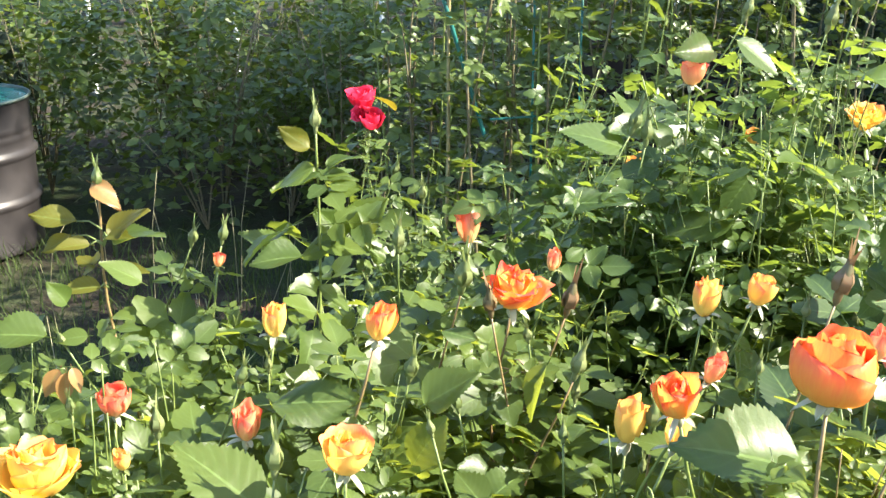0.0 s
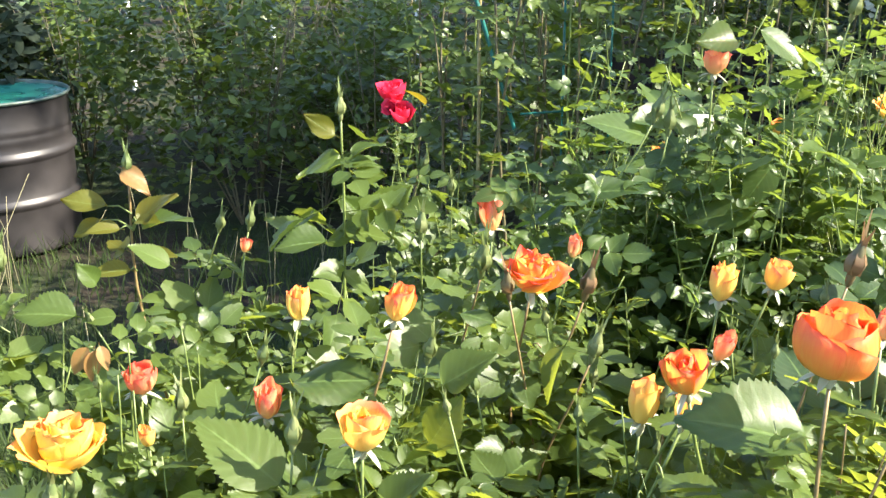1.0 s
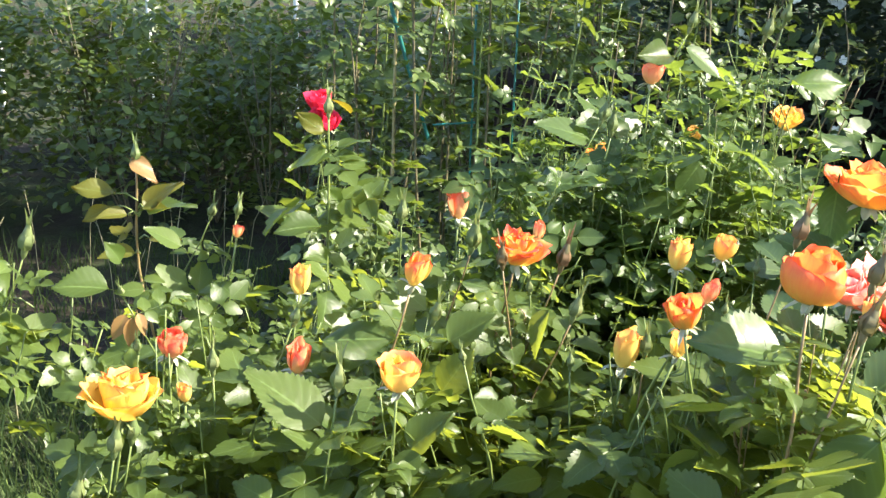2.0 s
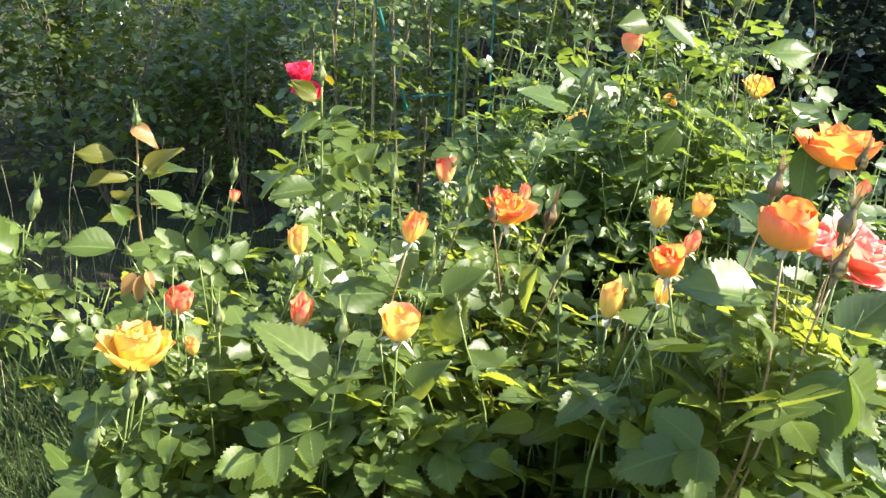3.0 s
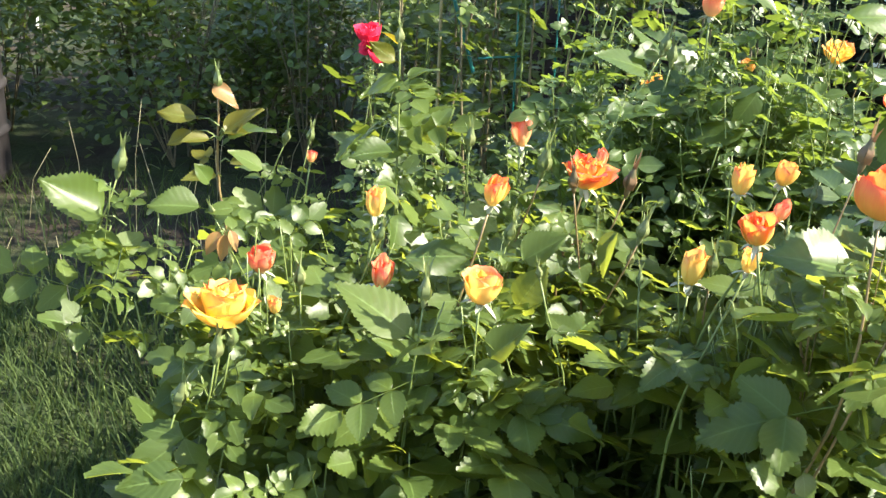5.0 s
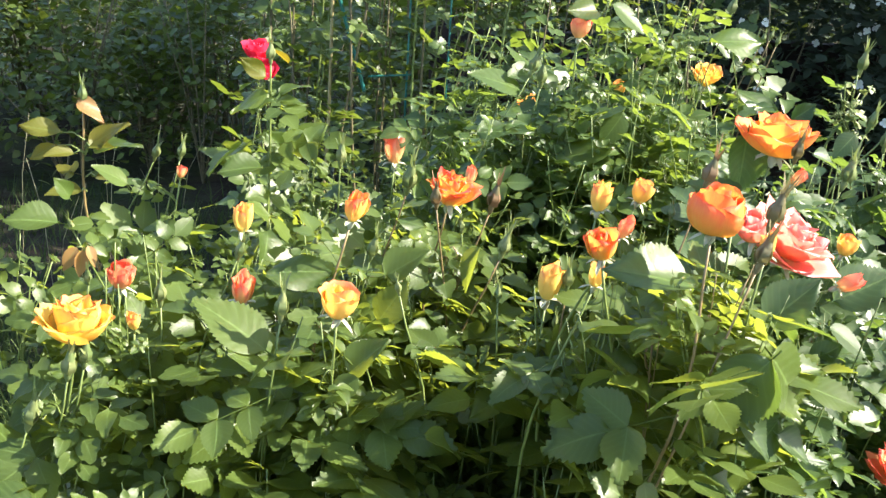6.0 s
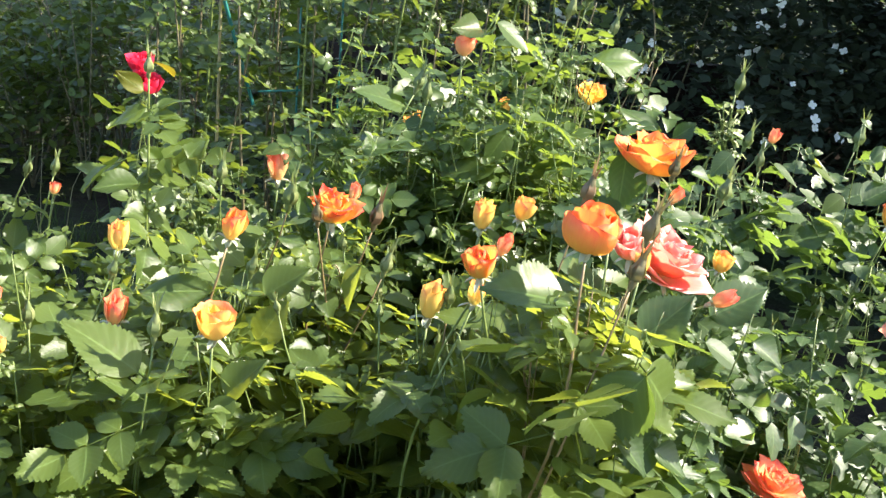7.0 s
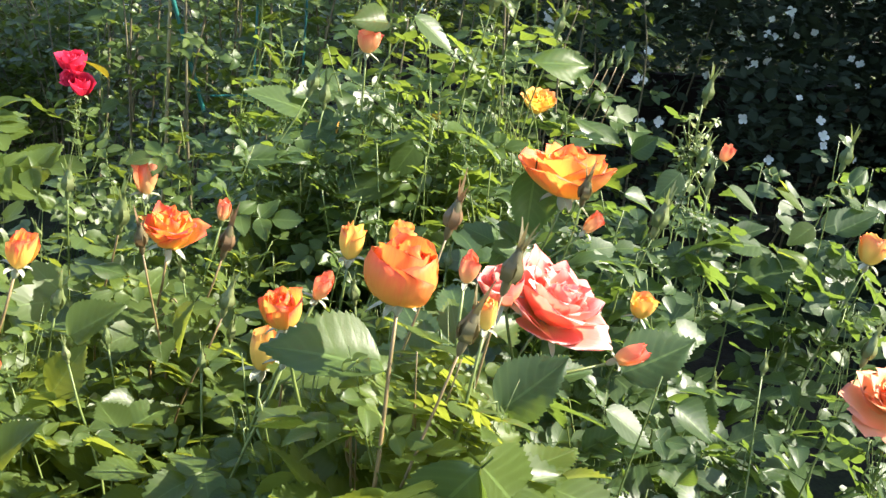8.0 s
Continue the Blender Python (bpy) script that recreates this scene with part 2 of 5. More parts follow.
# ---- mesh helpers ----
class Raw:
    """Vertices, faces and uvs gathered for one mesh."""

    def __init__(self):
        self.v, self.f, self.uv = [], [], []

    def grid(self, rows, uvs):
        """rows: lists of points, all of one length; uvs likewise."""
        start, w = len(self.v), len(rows[0])
        for r, u in zip(rows, uvs):
            self.v.extend(tuple(p) for p in r)
            self.uv.extend(u)
        for i in range(len(rows) - 1):
            for j in range(w - 1):
                a = start + i * w + j
                self.f.append((a, a + 1, a + w + 1, a + w))

    def tube(self, pts, r0, r1, sides=6):
        start, count = len(self.v), len(pts)
        side = Vector((1, 0, 0))
        for i, p in enumerate(pts):
            d = (pts[min(i + 1, count - 1)] - pts[max(i - 1, 0)]).normalized()
            side = (side - d * side.dot(d)).normalized() if abs(side.dot(d)) < 0.98 else d.orthogonal().normalized()
            other = d.cross(side)
            r = r0 + (r1 - r0) * i / (count - 1)
            for k in range(sides):
                a = 2 * math.pi * k / sides
                self.v.append(tuple(p + side * (r * math.cos(a)) + other * (r * math.sin(a))))
                self.uv.append((k / sides, i / count))
        for i in range(count - 1):
            for k in range(sides):
                a, b = start + i * sides + k, start + i * sides + (k + 1) % sides
                self.f.append((a, b, b + sides, a + sides))
        self.f.append(tuple(start + (count - 1) * sides + k for k in range(sides)))

    def lathe(self, profile, sides=16):
        start = len(self.v)
        for i, (r, z) in enumerate(profile):
            for k in range(sides):
                a = 2 * math.pi * k / sides
                self.v.append((r * math.cos(a), r * math.sin(a), z))
                self.uv.append((k / sides, i / len(profile)))
        for i in range(len(profile) - 1):
            for k in range(sides):
                a, b = start + i * sides + k, start + i * sides + (k + 1) % sides
                self.f.append((a, b, b + sides, a + sides))

    def add(self, other, m):
        start = len(self.v)
        a = np.array(other.v) @ np.array(m.to_3x3()).T + np.array(m.translation)
        self.v.extend(map(tuple, a.tolist()))
        self.uv.extend(other.uv)
        self.f.extend(tuple(i + start for i in f) for f in other.f)

    def mesh(self, name, mat, smooth=True):
        me = bpy.data.meshes.new(name)
        me.from_pydata(self.v, [], self.f)
        layer = me.uv_layers.new(name="UVMap")
        idx = np.empty(len(me.loops), dtype=np.int32)
        me.loops.foreach_get("vertex_index", idx)
        layer.data.foreach_set("uv", np.array(self.uv, dtype=np.float32)[idx].ravel())
        me.materials.append(mat)
        if smooth:
            me.polygons.foreach_set("use_smooth", np.ones(len(me.polygons), dtype=bool))
        me.update()
        return me


def part(name, mesh, parent, m=None, label=""):
    ob = new(name, mesh)
    ob.parent = parent
    if m is not None:
        ob.matrix_basis = m
    return tagged(ob, label)


def thing(name, at, label, category, group="", mesh=None, kind=""):
    ob = new(name, mesh)
    ob.location = at
    return tagged(ob, label, category, group, kind)


def aim(at, along, up, scale=1.0):
    """A frame whose y runs along a direction and whose z is near up."""
    y = Vector(along).normalized()
    x = y.cross(Vector(up))
    x = x.normalized() if x.length > 1e-4 else y.orthogonal().normalized()
    z = x.cross(y)
    return Matrix.Translation(at) @ Matrix((x, y, z)).transposed().to_4x4() @ Matrix.Scale(scale, 4)


def stand(at, axis, spin=0.0, scale=1.0):
    """A frame whose z runs along axis."""
    q = Vector(axis).normalized().to_track_quat("Z", "Y").to_matrix().to_4x4()
    return Matrix.Translation(at) @ q @ Matrix.Rotation(spin, 4, "Z") @ Matrix.Scale(scale, 4)


def smooth_path(ctrl, steps=5):
    pts = [Vector(c) for c in ctrl]
    ext = [pts[0] * 2 - pts[1], *pts, pts[-1] * 2 - pts[-2]]
    out = []
    for i in range(1, len(ext) - 2):
        a, b, c, d = ext[i - 1], ext[i], ext[i + 1], ext[i + 2]
        for s in range(steps):
            t = s / steps
            out.append(0.5 * (2 * b + (c - a) * t + (2 * a - 5 * b + 4 * c - d) * t * t + (3 * b - a - 3 * c + d) * t ** 3))
    out.append(pts[-1])
    return out


# ---- leaves ----
def leaflet(raw, rng, base, heading, length, width, n=14, cols=2, teeth=0.055, tilt=0.0):
    """One toothed ovate leaflet in the leaf's plane, folded along its rib, quilted and curled."""
    fold, curl, wave = rng.uniform(0.0, 0.42), rng.uniform(-0.34, 0.12), rng.uniform(-0.09, 0.09)
    turn = Matrix.Rotation(heading, 3, "Z") @ Matrix.Rotation(tilt, 3, "Y")
    bend, lop = rng.uniform(-0.10, 0.10), rng.uniform(0.92, 1.08)
    rows, uvs = [], []
    for i in range(n + 1):
        t = i / n
        w = width * (math.sin(math.pi * t ** 0.74) ** 0.78 * (1 - 0.32 * t ** 3) * 1.04 if 0 < t < 1 else 0.015)
        step = teeth * width * (1 if i % 2 else -0.5) * (0.5 + rng.random()) if 0 < i < n else 0
        row, uv = [], []
        for j in range(-cols, cols + 1):
            s = j / cols
            x = s * (w + (step if abs(j) == cols else 0)) * (lop if s > 0 else 1 / lop)
            quilt = 0.005 * length * math.sin(44 * (t - 0.25 * abs(s))) * math.sin(math.pi * abs(s)) if cols > 2 else 0
            z = fold * abs(x) + curl * length * t * t + wave * length * math.sin(5 * t + 2 * s) * abs(s) + quilt
            y = length * t + ((0.8 / n) * length if abs(j) == cols and i % 2 else 0)
            row.append(base + turn @ Vector((x + bend * length * t * t, y, z)))
            uv.append((0.5 + 0.5 * s, t))
        rows.append(row)
        uvs.append(uv)
    raw.grid(rows, uvs)


def compound_leaf(seed, pairs=2, size=1.0, detail=22, slim=0.35):
    """A rose leaf: a stalk with pairs of leaflets and one at the end. About 0.13 long at size 1."""
    rng = random.Random(seed)
    raw = Raw()
    stalk = 0.035 + 0.035 * pairs
    sag = rng.uniform(-0.25, 0.05)
    spine = [Vector((0, stalk * t, sag * stalk * t * t)) * size for t in (0, 0.33, 0.66, 1)]
    raw.tube(spine, 0.0011 * size, 0.0006 * size, 4)
    cols = 2 if detail >= 12 else 1
    ln = 0.070 * size * rng.uniform(0.92, 1.12)
    teeth = 0.08 if detail >= 12 else 0.0
    leaflet(raw, rng, spine[-1], rng.uniform(-0.12, 0.12), ln, ln * slim, detail, cols, teeth)
    for k in range(pairs):
        at = 1 - 0.44 * k - 0.26
        p = Vector((0, stalk * at, sag * stalk * at * at)) * size
        for s in (-1, 1):
            q = ln * (0.9 - 0.13 * k) * rng.uniform(0.88, 1.05)
            leaflet(raw, rng, p, -s * rng.uniform(0.95, 1.25), q, q * slim, detail, cols, teeth, tilt=s * rng.uniform(-0.3, 0.15))
    return raw


FULL = [compound_leaf(10 + i, 2 if i % 3 else 1, 1.0) for i in range(12)]
LIGHT = [compound_leaf(40 + i, 2 if i % 2 else 1, 1.0, 8) for i in range(8)]


def single_leaf(seed, slim=0.36):
    rng = random.Random(seed)
    raw = Raw()
    raw.tube([Vector((0, -0.15, -0.01)), Vector((0, 0, 0))], 0.012, 0.01, 4)
    leaflet(raw, rng, Vector((0, 0, 0)), 0, 1.0, slim, 36, 4, 0.055)
    return raw


SINGLE = [single_leaf(70 + i, 0.26 + 0.025 * i) for i in range(5)]
MESHES = {}


def leaf_mesh(family, i, mat):
    key = (family, i, mat.name)
    if key not in MESHES:
        MESHES[key] = {"full": FULL, "single": SINGLE}[family][i].mesh("leaf", mat)
    return MESHES[key]


# ---- blooms ----
def petal(raw_seed, length, half, a0, a1, roll, r0=0.003, n=9, m=10, wave=0.05, blunt=0.82):
    """A petal bent along a curve that leaves the axis at a0 and ends at a1 degrees, its lip rolled by roll."""
    rng = random.Random(raw_seed)
    raw = Raw()
    ph, lop, crimp = rng.uniform(0, 6), rng.uniform(-0.1, 0.1), rng.uniform(0.012, 0.036)
    rows, uvs = [], []
    curve, r, z = [], r0, 0.0
    for i in range(n + 1):
        t = i / n
        curve.append((r, z))
        ang = radians(a0 + (a1 - a0) * t ** 0.8 + (roll * ((t - 0.7) / 0.3) ** 1.5 if t > 0.7 else 0))
        r += math.sin(ang) * length / n
        z += math.cos(ang) * length / n
    for i in range(n + 1):
        t = i / n
        hw = half * (0.25 + 0.75 * math.sin(math.pi * 0.5 * min(1, t * 1.35)) ** 0.9) * (1 if t < blunt else math.sqrt(max(0.06, 1 - ((t - blunt) / (1.01 - blunt)) ** 2.3)))
        row, uv = [], []
        for j in range(m + 1):
            u = 2 * j / m - 1
            rr, zz = curve[i]
            ang = u * min(1.5, hw / max(rr, half * 0.55)) + lop * t
            lip = wave * length * t * t * math.sin(3 * u + ph) + 0.3 * wave * length * t * math.sin(7 * u + 2 * ph)
            rr = max(0.0008, rr + lip + 0.04 * length * max(0, t - 0.6) * u * u)
            row.append((rr * math.cos(ang), rr * math.sin(ang), zz - 0.06 * length * t * u * u + 0.5 * lip + crimp * length * max(0.0, t - 0.7) * (math.sin(9 * u + 3 * ph) + 0.6 * math.sin(17 * u + ph))))
            uv.append(((u + 1) / 2, t))
        rows.append(row)
        uvs.append(uv)
    raw.grid(rows, uvs)
    return raw


# rings of petals: count, length, half width, start angle, end angle, lip roll (for a bloom 0.1 wide, or a bud 0.04 tall)
RINGS = {
    "open": [(4, 0.046, 0.024, 8, -16, 12), (5, 0.051, 0.032, 24, -20, 24), (6, 0.054, 0.038, 44, -18, 32), (6, 0.056, 0.043, 64, -12, 40), (6, 0.054, 0.046, 82, 4, 46)],
    "ruffle": [(4, 0.040, 0.016, 12, -6, 16), (5, 0.046, 0.022, 28, -4, 26), (6, 0.050, 0.028, 44, 4, 34), (6, 0.050, 0.033, 62, 16, 40)],
    "wide": [(5, 0.034, 0.016, 18, -6, 20), (6, 0.041, 0.023, 34, -2, 34), (7, 0.046, 0.028, 52, 8, 42), (7, 0.051, 0.033, 70, 24, 46), (7, 0.054, 0.038, 90, 50, 40)],
    "bowl": [(3, 0.034, 0.016, 18, -8, 4), (5, 0.042, 0.024, 34, -4, 8), (6, 0.049, 0.030, 50, 0, 14), (6, 0.055, 0.036, 66, 4, 18), (6, 0.058, 0.041, 84, 10, 22)],
    "cup": [(4, 0.050, 0.018, 12, -16, 14), (5, 0.056, 0.027, 32, -26, 16), (5, 0.061, 0.036, 56, -36, 14), (5, 0.063, 0.044, 76, -40, 20), (6, 0.061, 0.047, 94, -38, 30)],
    "bud": [(3, 0.043, 0.014, 10, -12, 3), (4, 0.045, 0.019, 25, -20, 9), (4, 0.043, 0.023, 42, -26, 20)],
    "half": [(4, 0.039, 0.015, 16, -10, 6), (5, 0.044, 0.022, 38, -16, 16), (5, 0.046, 0.027, 62, -18, 34)],
}
RING_MESH = {}


def calyx(seed, kind):
    """Hip and five pointed sepals below a bloom."""
    rng = random.Random(seed)
    raw = Raw()
    s = 1.0 if kind in ("open", "wide", "cup", "bowl", "ruffle") else 0.8
    raw.lathe([(0.0022 * s, -0.016 * s), (0.0055 * s, -0.010 * s), (0.0062 * s, -0.004 * s), (0.005 * s, 0.001)], 10)
    for k in range(5):
        a = k * 1.2566 + rng.uniform(-0.2, 0.2)
        ln = rng.uniform(0.022, 0.034) * s * (0.8 if s == 1.0 else 1.0)
        down = {"open": -0.2, "wide": -0.25, "bowl": -0.2, "ruffle": -0.15, "cup": -0.1, "half": -0.1, "bud": 0.25}[kind] + rng.uniform(-0.35, 0.35)
        rows, uvs = [], []
        for i in range(6):
            t = i / 5
            w = 0.0062 * s * (1 - t) ** 0.7 * (0.6 + t)
            r, z = 0.004 + ln * t * math.cos(down + 0.5 * t), ln * t * math.sin(down - 0.35 * t)
            rows.append([(r * math.cos(a) - q * w * math.sin(a), r * math.sin(a) + q * w * math.cos(a), z + abs(q) * 0.002) for q in (-1, 0, 1)])
            uvs.append([(0, t), (0.5, t), (1, t)])
        raw.grid(rows, uvs)
    return raw


def bloom(parent, kind, at, axis, size, mat, seed, sepals=SEPAL_PALE, label="", name="rose_bloom"):
    """A flower head: calyx with every petal as a piece of its own. size scales it."""
    key = ("calyx", kind, seed % 3, sepals.name)
    if key not in RING_MESH:
        RING_MESH[key] = calyx(seed % 3, kind).mesh("calyx", sepals)
    head = part(name, RING_MESH[key], parent, stand(at, axis, seed * 1.7, size), label)
    rng = random.Random(seed)
    for r, (count, ln, half, a0, a1, roll) in enumerate(RINGS[kind]):
        for k in range(count):
            var = rng.randrange(3)
            key = (kind, r, var, mat.name)
            if key not in RING_MESH:
                RING_MESH[key] = petal(100 * r + var, ln, half, a0 + 4 * var - 4, a1 + 5 * var - 5, roll * (0.4 + 0.6 * var), 0.0015 + 0.0012 * r, wave={"open": 0.05, "wide": 0.085, "bowl": 0.04, "ruffle": 0.07}.get(kind, 0.03), blunt=0.9 if kind in ("cup", "bud", "half") else 0.70).mesh("petal", mat)
            spin = Matrix.Rotation(2 * math.pi * (k + 0.5 * (r % 2)) / count + rng.uniform(-0.2, 0.2) + r * 0.4, 4, "Z")
            lean = Matrix.Rotation(rng.uniform(-0.13, 0.13), 4, "X") @ Matrix.Rotation(rng.uniform(-0.12, 0.10), 4, "Y")
            part("petal", RING_MESH[key], head, spin @ lean @ Matrix.Scale(rng.uniform(0.86, 1.10), 4))
    return head


def closed_bud(parent, at, axis, size, seed, tint=None):
    """A tight bud wrapped in pointed sepals; 0.045 tall at size 1."""
    rng = random.Random(seed)
    key = ("tight", seed % 7)
    if key not in RING_MESH:
        raw = Raw()
        raw.lathe([(0.0016, -0.014), (0.0034, -0.010), (0.0042, -0.005), (0.0040, -0.001), (0.0064, 0.005), (0.0074, 0.010), (0.0064, 0.017), (0.0040, 0.025), (0.001, 0.033)], 12)
        for k in range(5):
            a = k * 1.2566 + rng.uniform(-0.25, 0.25)
            out, ln, hook = rng.uniform(0.0, 1.5), rng.uniform(0.036, 0.062), rng.uniform(-0.5, 0.5)
            rows, uvs = [], []
            for i in range(9):
                t = i / 8
                z = ln * t
                body = 0.0046 + 0.0042 * math.sin(math.pi * min(1, z / 0.022)) - 0.0062 * max(0, (z - 0.014) / 0.03)
                r = max(0.0010, body) + out * 0.016 * max(0, t - 0.5)
                w = 0.0056 * (1 - t) ** 1.1 + 0.0004
                q0 = a + hook * max(0, t - 0.45)
                rows.append([(r * math.cos(q0) - q * w * math.sin(q0), r * math.sin(q0) + q * w * math.cos(q0), z - 0.001 - 0.25 * ln * out * max(0, t - 0.6) ** 2) for q in (-1, 0, 1)])
                uvs.append([(0, t), (0.5, t), (1, t)])
            raw.grid(rows, uvs)
        RING_MESH[key] = raw
    mat = tint or SEPAL
    mk = ("tightmesh", seed % 7, mat.name)
    if mk not in RING_MESH:
        RING_MESH[mk] = RING_MESH[key].mesh("closed_bud", mat)
    return part("closed_bud", RING_MESH[mk], parent, stand(at, axis, seed, size))


FREE = [Vector((0.715, 1.81, 1.243)), Vector((0.347, 1.508, 1.367))]          # blooms that stand free of every bush


# ---- rose bushes ----
class Bush:
    def __init__(self, at, label, leaf_mat, seed, group="rose bushes"):
        self.at = Vector(at)
        self.top = thing("rose_bush", at, label, "rose bush", group)
        self.inv = Matrix.Translation(-self.at)
        self.rng = random.Random(seed)
        self.leaf_mat, self.leaves, self.blooms = leaf_mat, [], []
        self.thin = Raw()
        self.edge = None          # beyond this x the bush is bare below this height
        self.hollow = None        # between two x, before a y and below a z few leaves grow

    def own(self, m):
        return self.inv @ m

    def cane(self, tip, root=None, lean=None, r=0.0038, mat=CANE, leaves=(0.05, 0.5, 0.045), size=1.0, tipr=0.0016, piece=True, leafmat=None):
        """A cane from the ground to tip; leaves: first below the tip, last below the tip, spacing."""
        g = self.rng
        tip = Vector(tip)
        root = Vector(root) if root is not None else self.at + Vector((g.uniform(-0.07, 0.07), g.uniform(-0.07, 0.07), 0))
        up = Vector(lean) if lean is not None else Vector((g.uniform(-0.25, 0.25), g.uniform(-0.25, 0.15), 1))
        up.normalize()
        h = tip.z
        knee = root.lerp(tip, 0.62)
        knee.z = h * 0.5 + root.z * 0.5
        below = tip - up * min(0.22, 0.28 * h)
        sway = min(0.016, 0.05 * (tip - root).length)
        path = smooth_path([root, root.lerp(knee, 0.55) + Vector((g.uniform(-0.02, 0.02), g.uniform(-0.02, 0.02), 0)), knee + Vector((g.uniform(-sway, sway), g.uniform(-sway, sway), 0)), below + Vector((g.uniform(-sway, sway), g.uniform(-sway, sway), 0)), tip])
        local = [p - self.at for p in path]
        if piece:
            raw = Raw()
            raw.tube(local, r, tipr, 6)
            part("cane", raw.mesh("cane", mat), self.top)
        else:
            self.thin.tube(local, r, tipr, 5)
        first, last, gap = leaves
        length = [0.0]
        back = path[::-1]
        for a, b in zip(back, back[1:]):
            length.append(length[-1] + (b - a).length)
        d, turn = first, g.uniform(0, 6.28)
        while d < min(last, length[-1] - 0.08):
            k = max(i for i, s in enumerate(length) if s <= d)
            k = min(k, len(back) - 2)
            f = (d - length[k]) / max(1e-6, length[k + 1] - length[k])
            p = back[k].lerp(back[k + 1], f)
            turn += 2.4 + g.uniform(-0.4, 0.4)
            young = max(0.45, min(1.0, 0.5 + d * 4))
            self.leaf(p, turn, size * young * g.uniform(0.42, 1.08), leafmat if d < 0.16 else None)
            d += 0.88 * gap * g.uniform(0.7, 1.3)
        return path

    def leaf(self, p, turn, size, mat=None):
        g = self.rng
        out = Vector((math.cos(turn), math.sin(turn), g.uniform(-0.45, 0.6)))
        up = Vector((0.28 + g.uniform(-0.85, 0.85), -0.22 + g.uniform(-0.85, 0.85), 1.0))
        if self.edge and p.x + 0.07 * out.x < self.edge[0] and p.z < self.edge[1]:
            return
        h = self.hollow
        if h and h[0] < p.x < h[1] and p.y < h[2] and p.z < h[3] and g.random() < 0.8:
            return
        m = aim(p, out, up, size)
        c = p + out.normalized() * 0.075 * size
        for b in self.blooms + FREE:
            # a bloom keeps the air before it free
            v = c - b
            clear = (Vector((-0.1, -0.2, 1.55)) - b).normalized()
            along = max(0.0, min(0.5 if b in FREE else 0.3, v.dot(clear)))
            if (v - clear * along).length < 0.074:
                return
        self.leaves.append((m, g.randrange(len(FULL)), mat or self.leaf_mat))

    def leaf_at(self, base, tip, size=1.0, up=(0.2, -0.25, 1), mat=None, shape=0, twig=None):
        """A single large leaflet from base to tip, on a stalk from twig where one is given."""
        b, t = Vector(base), Vector(tip)
        part("leaf", leaf_mesh("single", shape, mat or self.leaf_mat), self.top, self.own(aim(b, t - b, up, (t - b).length * size)))
        if twig is not None:
            w = Vector(twig)
            self.thin.tube([p - self.at for p in (w, w.lerp(b, 0.5) + Vector((0, 0, 0.006)), b)], 0.0014, 0.001, 5)

    def fill(self, count, spot, size=1.0, leaves=(0.0, 0.3, 0.035), r=0.0025):
        """Shoots without flowers; spot(rng) gives the tips."""
        for _ in range(count):
            tip = Vector(spot(self.rng))
            tip.z += 0.24 * noise.noise(tip * 5.5) - 0.04
            self.cane(tip, r=r, tipr=0.001, leaves=leaves, size=size, piece=False)

    def finish(self, near=(0.0, 0.2, 1.1), single=300):
        near = Vector(near)
        self.leaves.sort(key=lambda e: (e[0].translation - near).length)
        for m, i, mat in self.leaves[:single]:
            part("leaf", leaf_mesh("full", i, mat), self.top, self.own(m))
        rest = {}
        for m, i, mat in self.leaves[single:]:
            rest.setdefault(mat.name, (mat, Raw()))[1].add(LIGHT[i % len(LIGHT)], self.own(m))
        for mat, raw in rest.values():
            tagged(part("foliage", raw.mesh("foliage", mat), self.top), kind="stuff")
        if self.thin.v:
            tagged(part("undergrowth", self.thin.mesh("undergrowth", CANE), self.top), kind="stuff")


# ---- ground ----
def ground():
    raw = Raw()
    xs = [-4000, -400, -60, -12] + [-6 + 0.25 * i for i in range(49)] + [12, 60, 400, 4000]
    ys = [-4000, -400, -60, -8] + [-2 + 0.25 * i for i in range(53)] + [16, 60, 400, 4000]
    rows = [[(x, y, (0.035 * noise.noise(Vector((x * 1.1, y * 1.1, 0))) + 0.012 * noise.noise(Vector((x * 5, y * 5, 3)))) if abs(x) < 8 and -3 < y < 12 else -0.02) for x in xs] for y in ys]
    raw.grid(rows, [[(0, 0)] * len(xs)] * len(ys))
    return tagged(new("ground", raw.mesh("ground", SOIL)), "dark garden soil with sparse grass under the bushes", "ground", kind="structure")


ground()


# ---- rose bushes ----
def bed(x0, x1, y0, y1, low, high, front=0.95, fall=1.1):
    def spot(g):
        x, y = g.uniform(x0, x1), g.uniform(y0, y1)
        z = g.uniform(low, high) - fall * max(0.0, front - y)
        return (x, y, max(0.3, z))
    return spot


def head_axis(g, east=0.15, south=0.1):
    return (east + g.uniform(-0.15, 0.15), -south + g.uniform(-0.15, 0.15), 1.0)


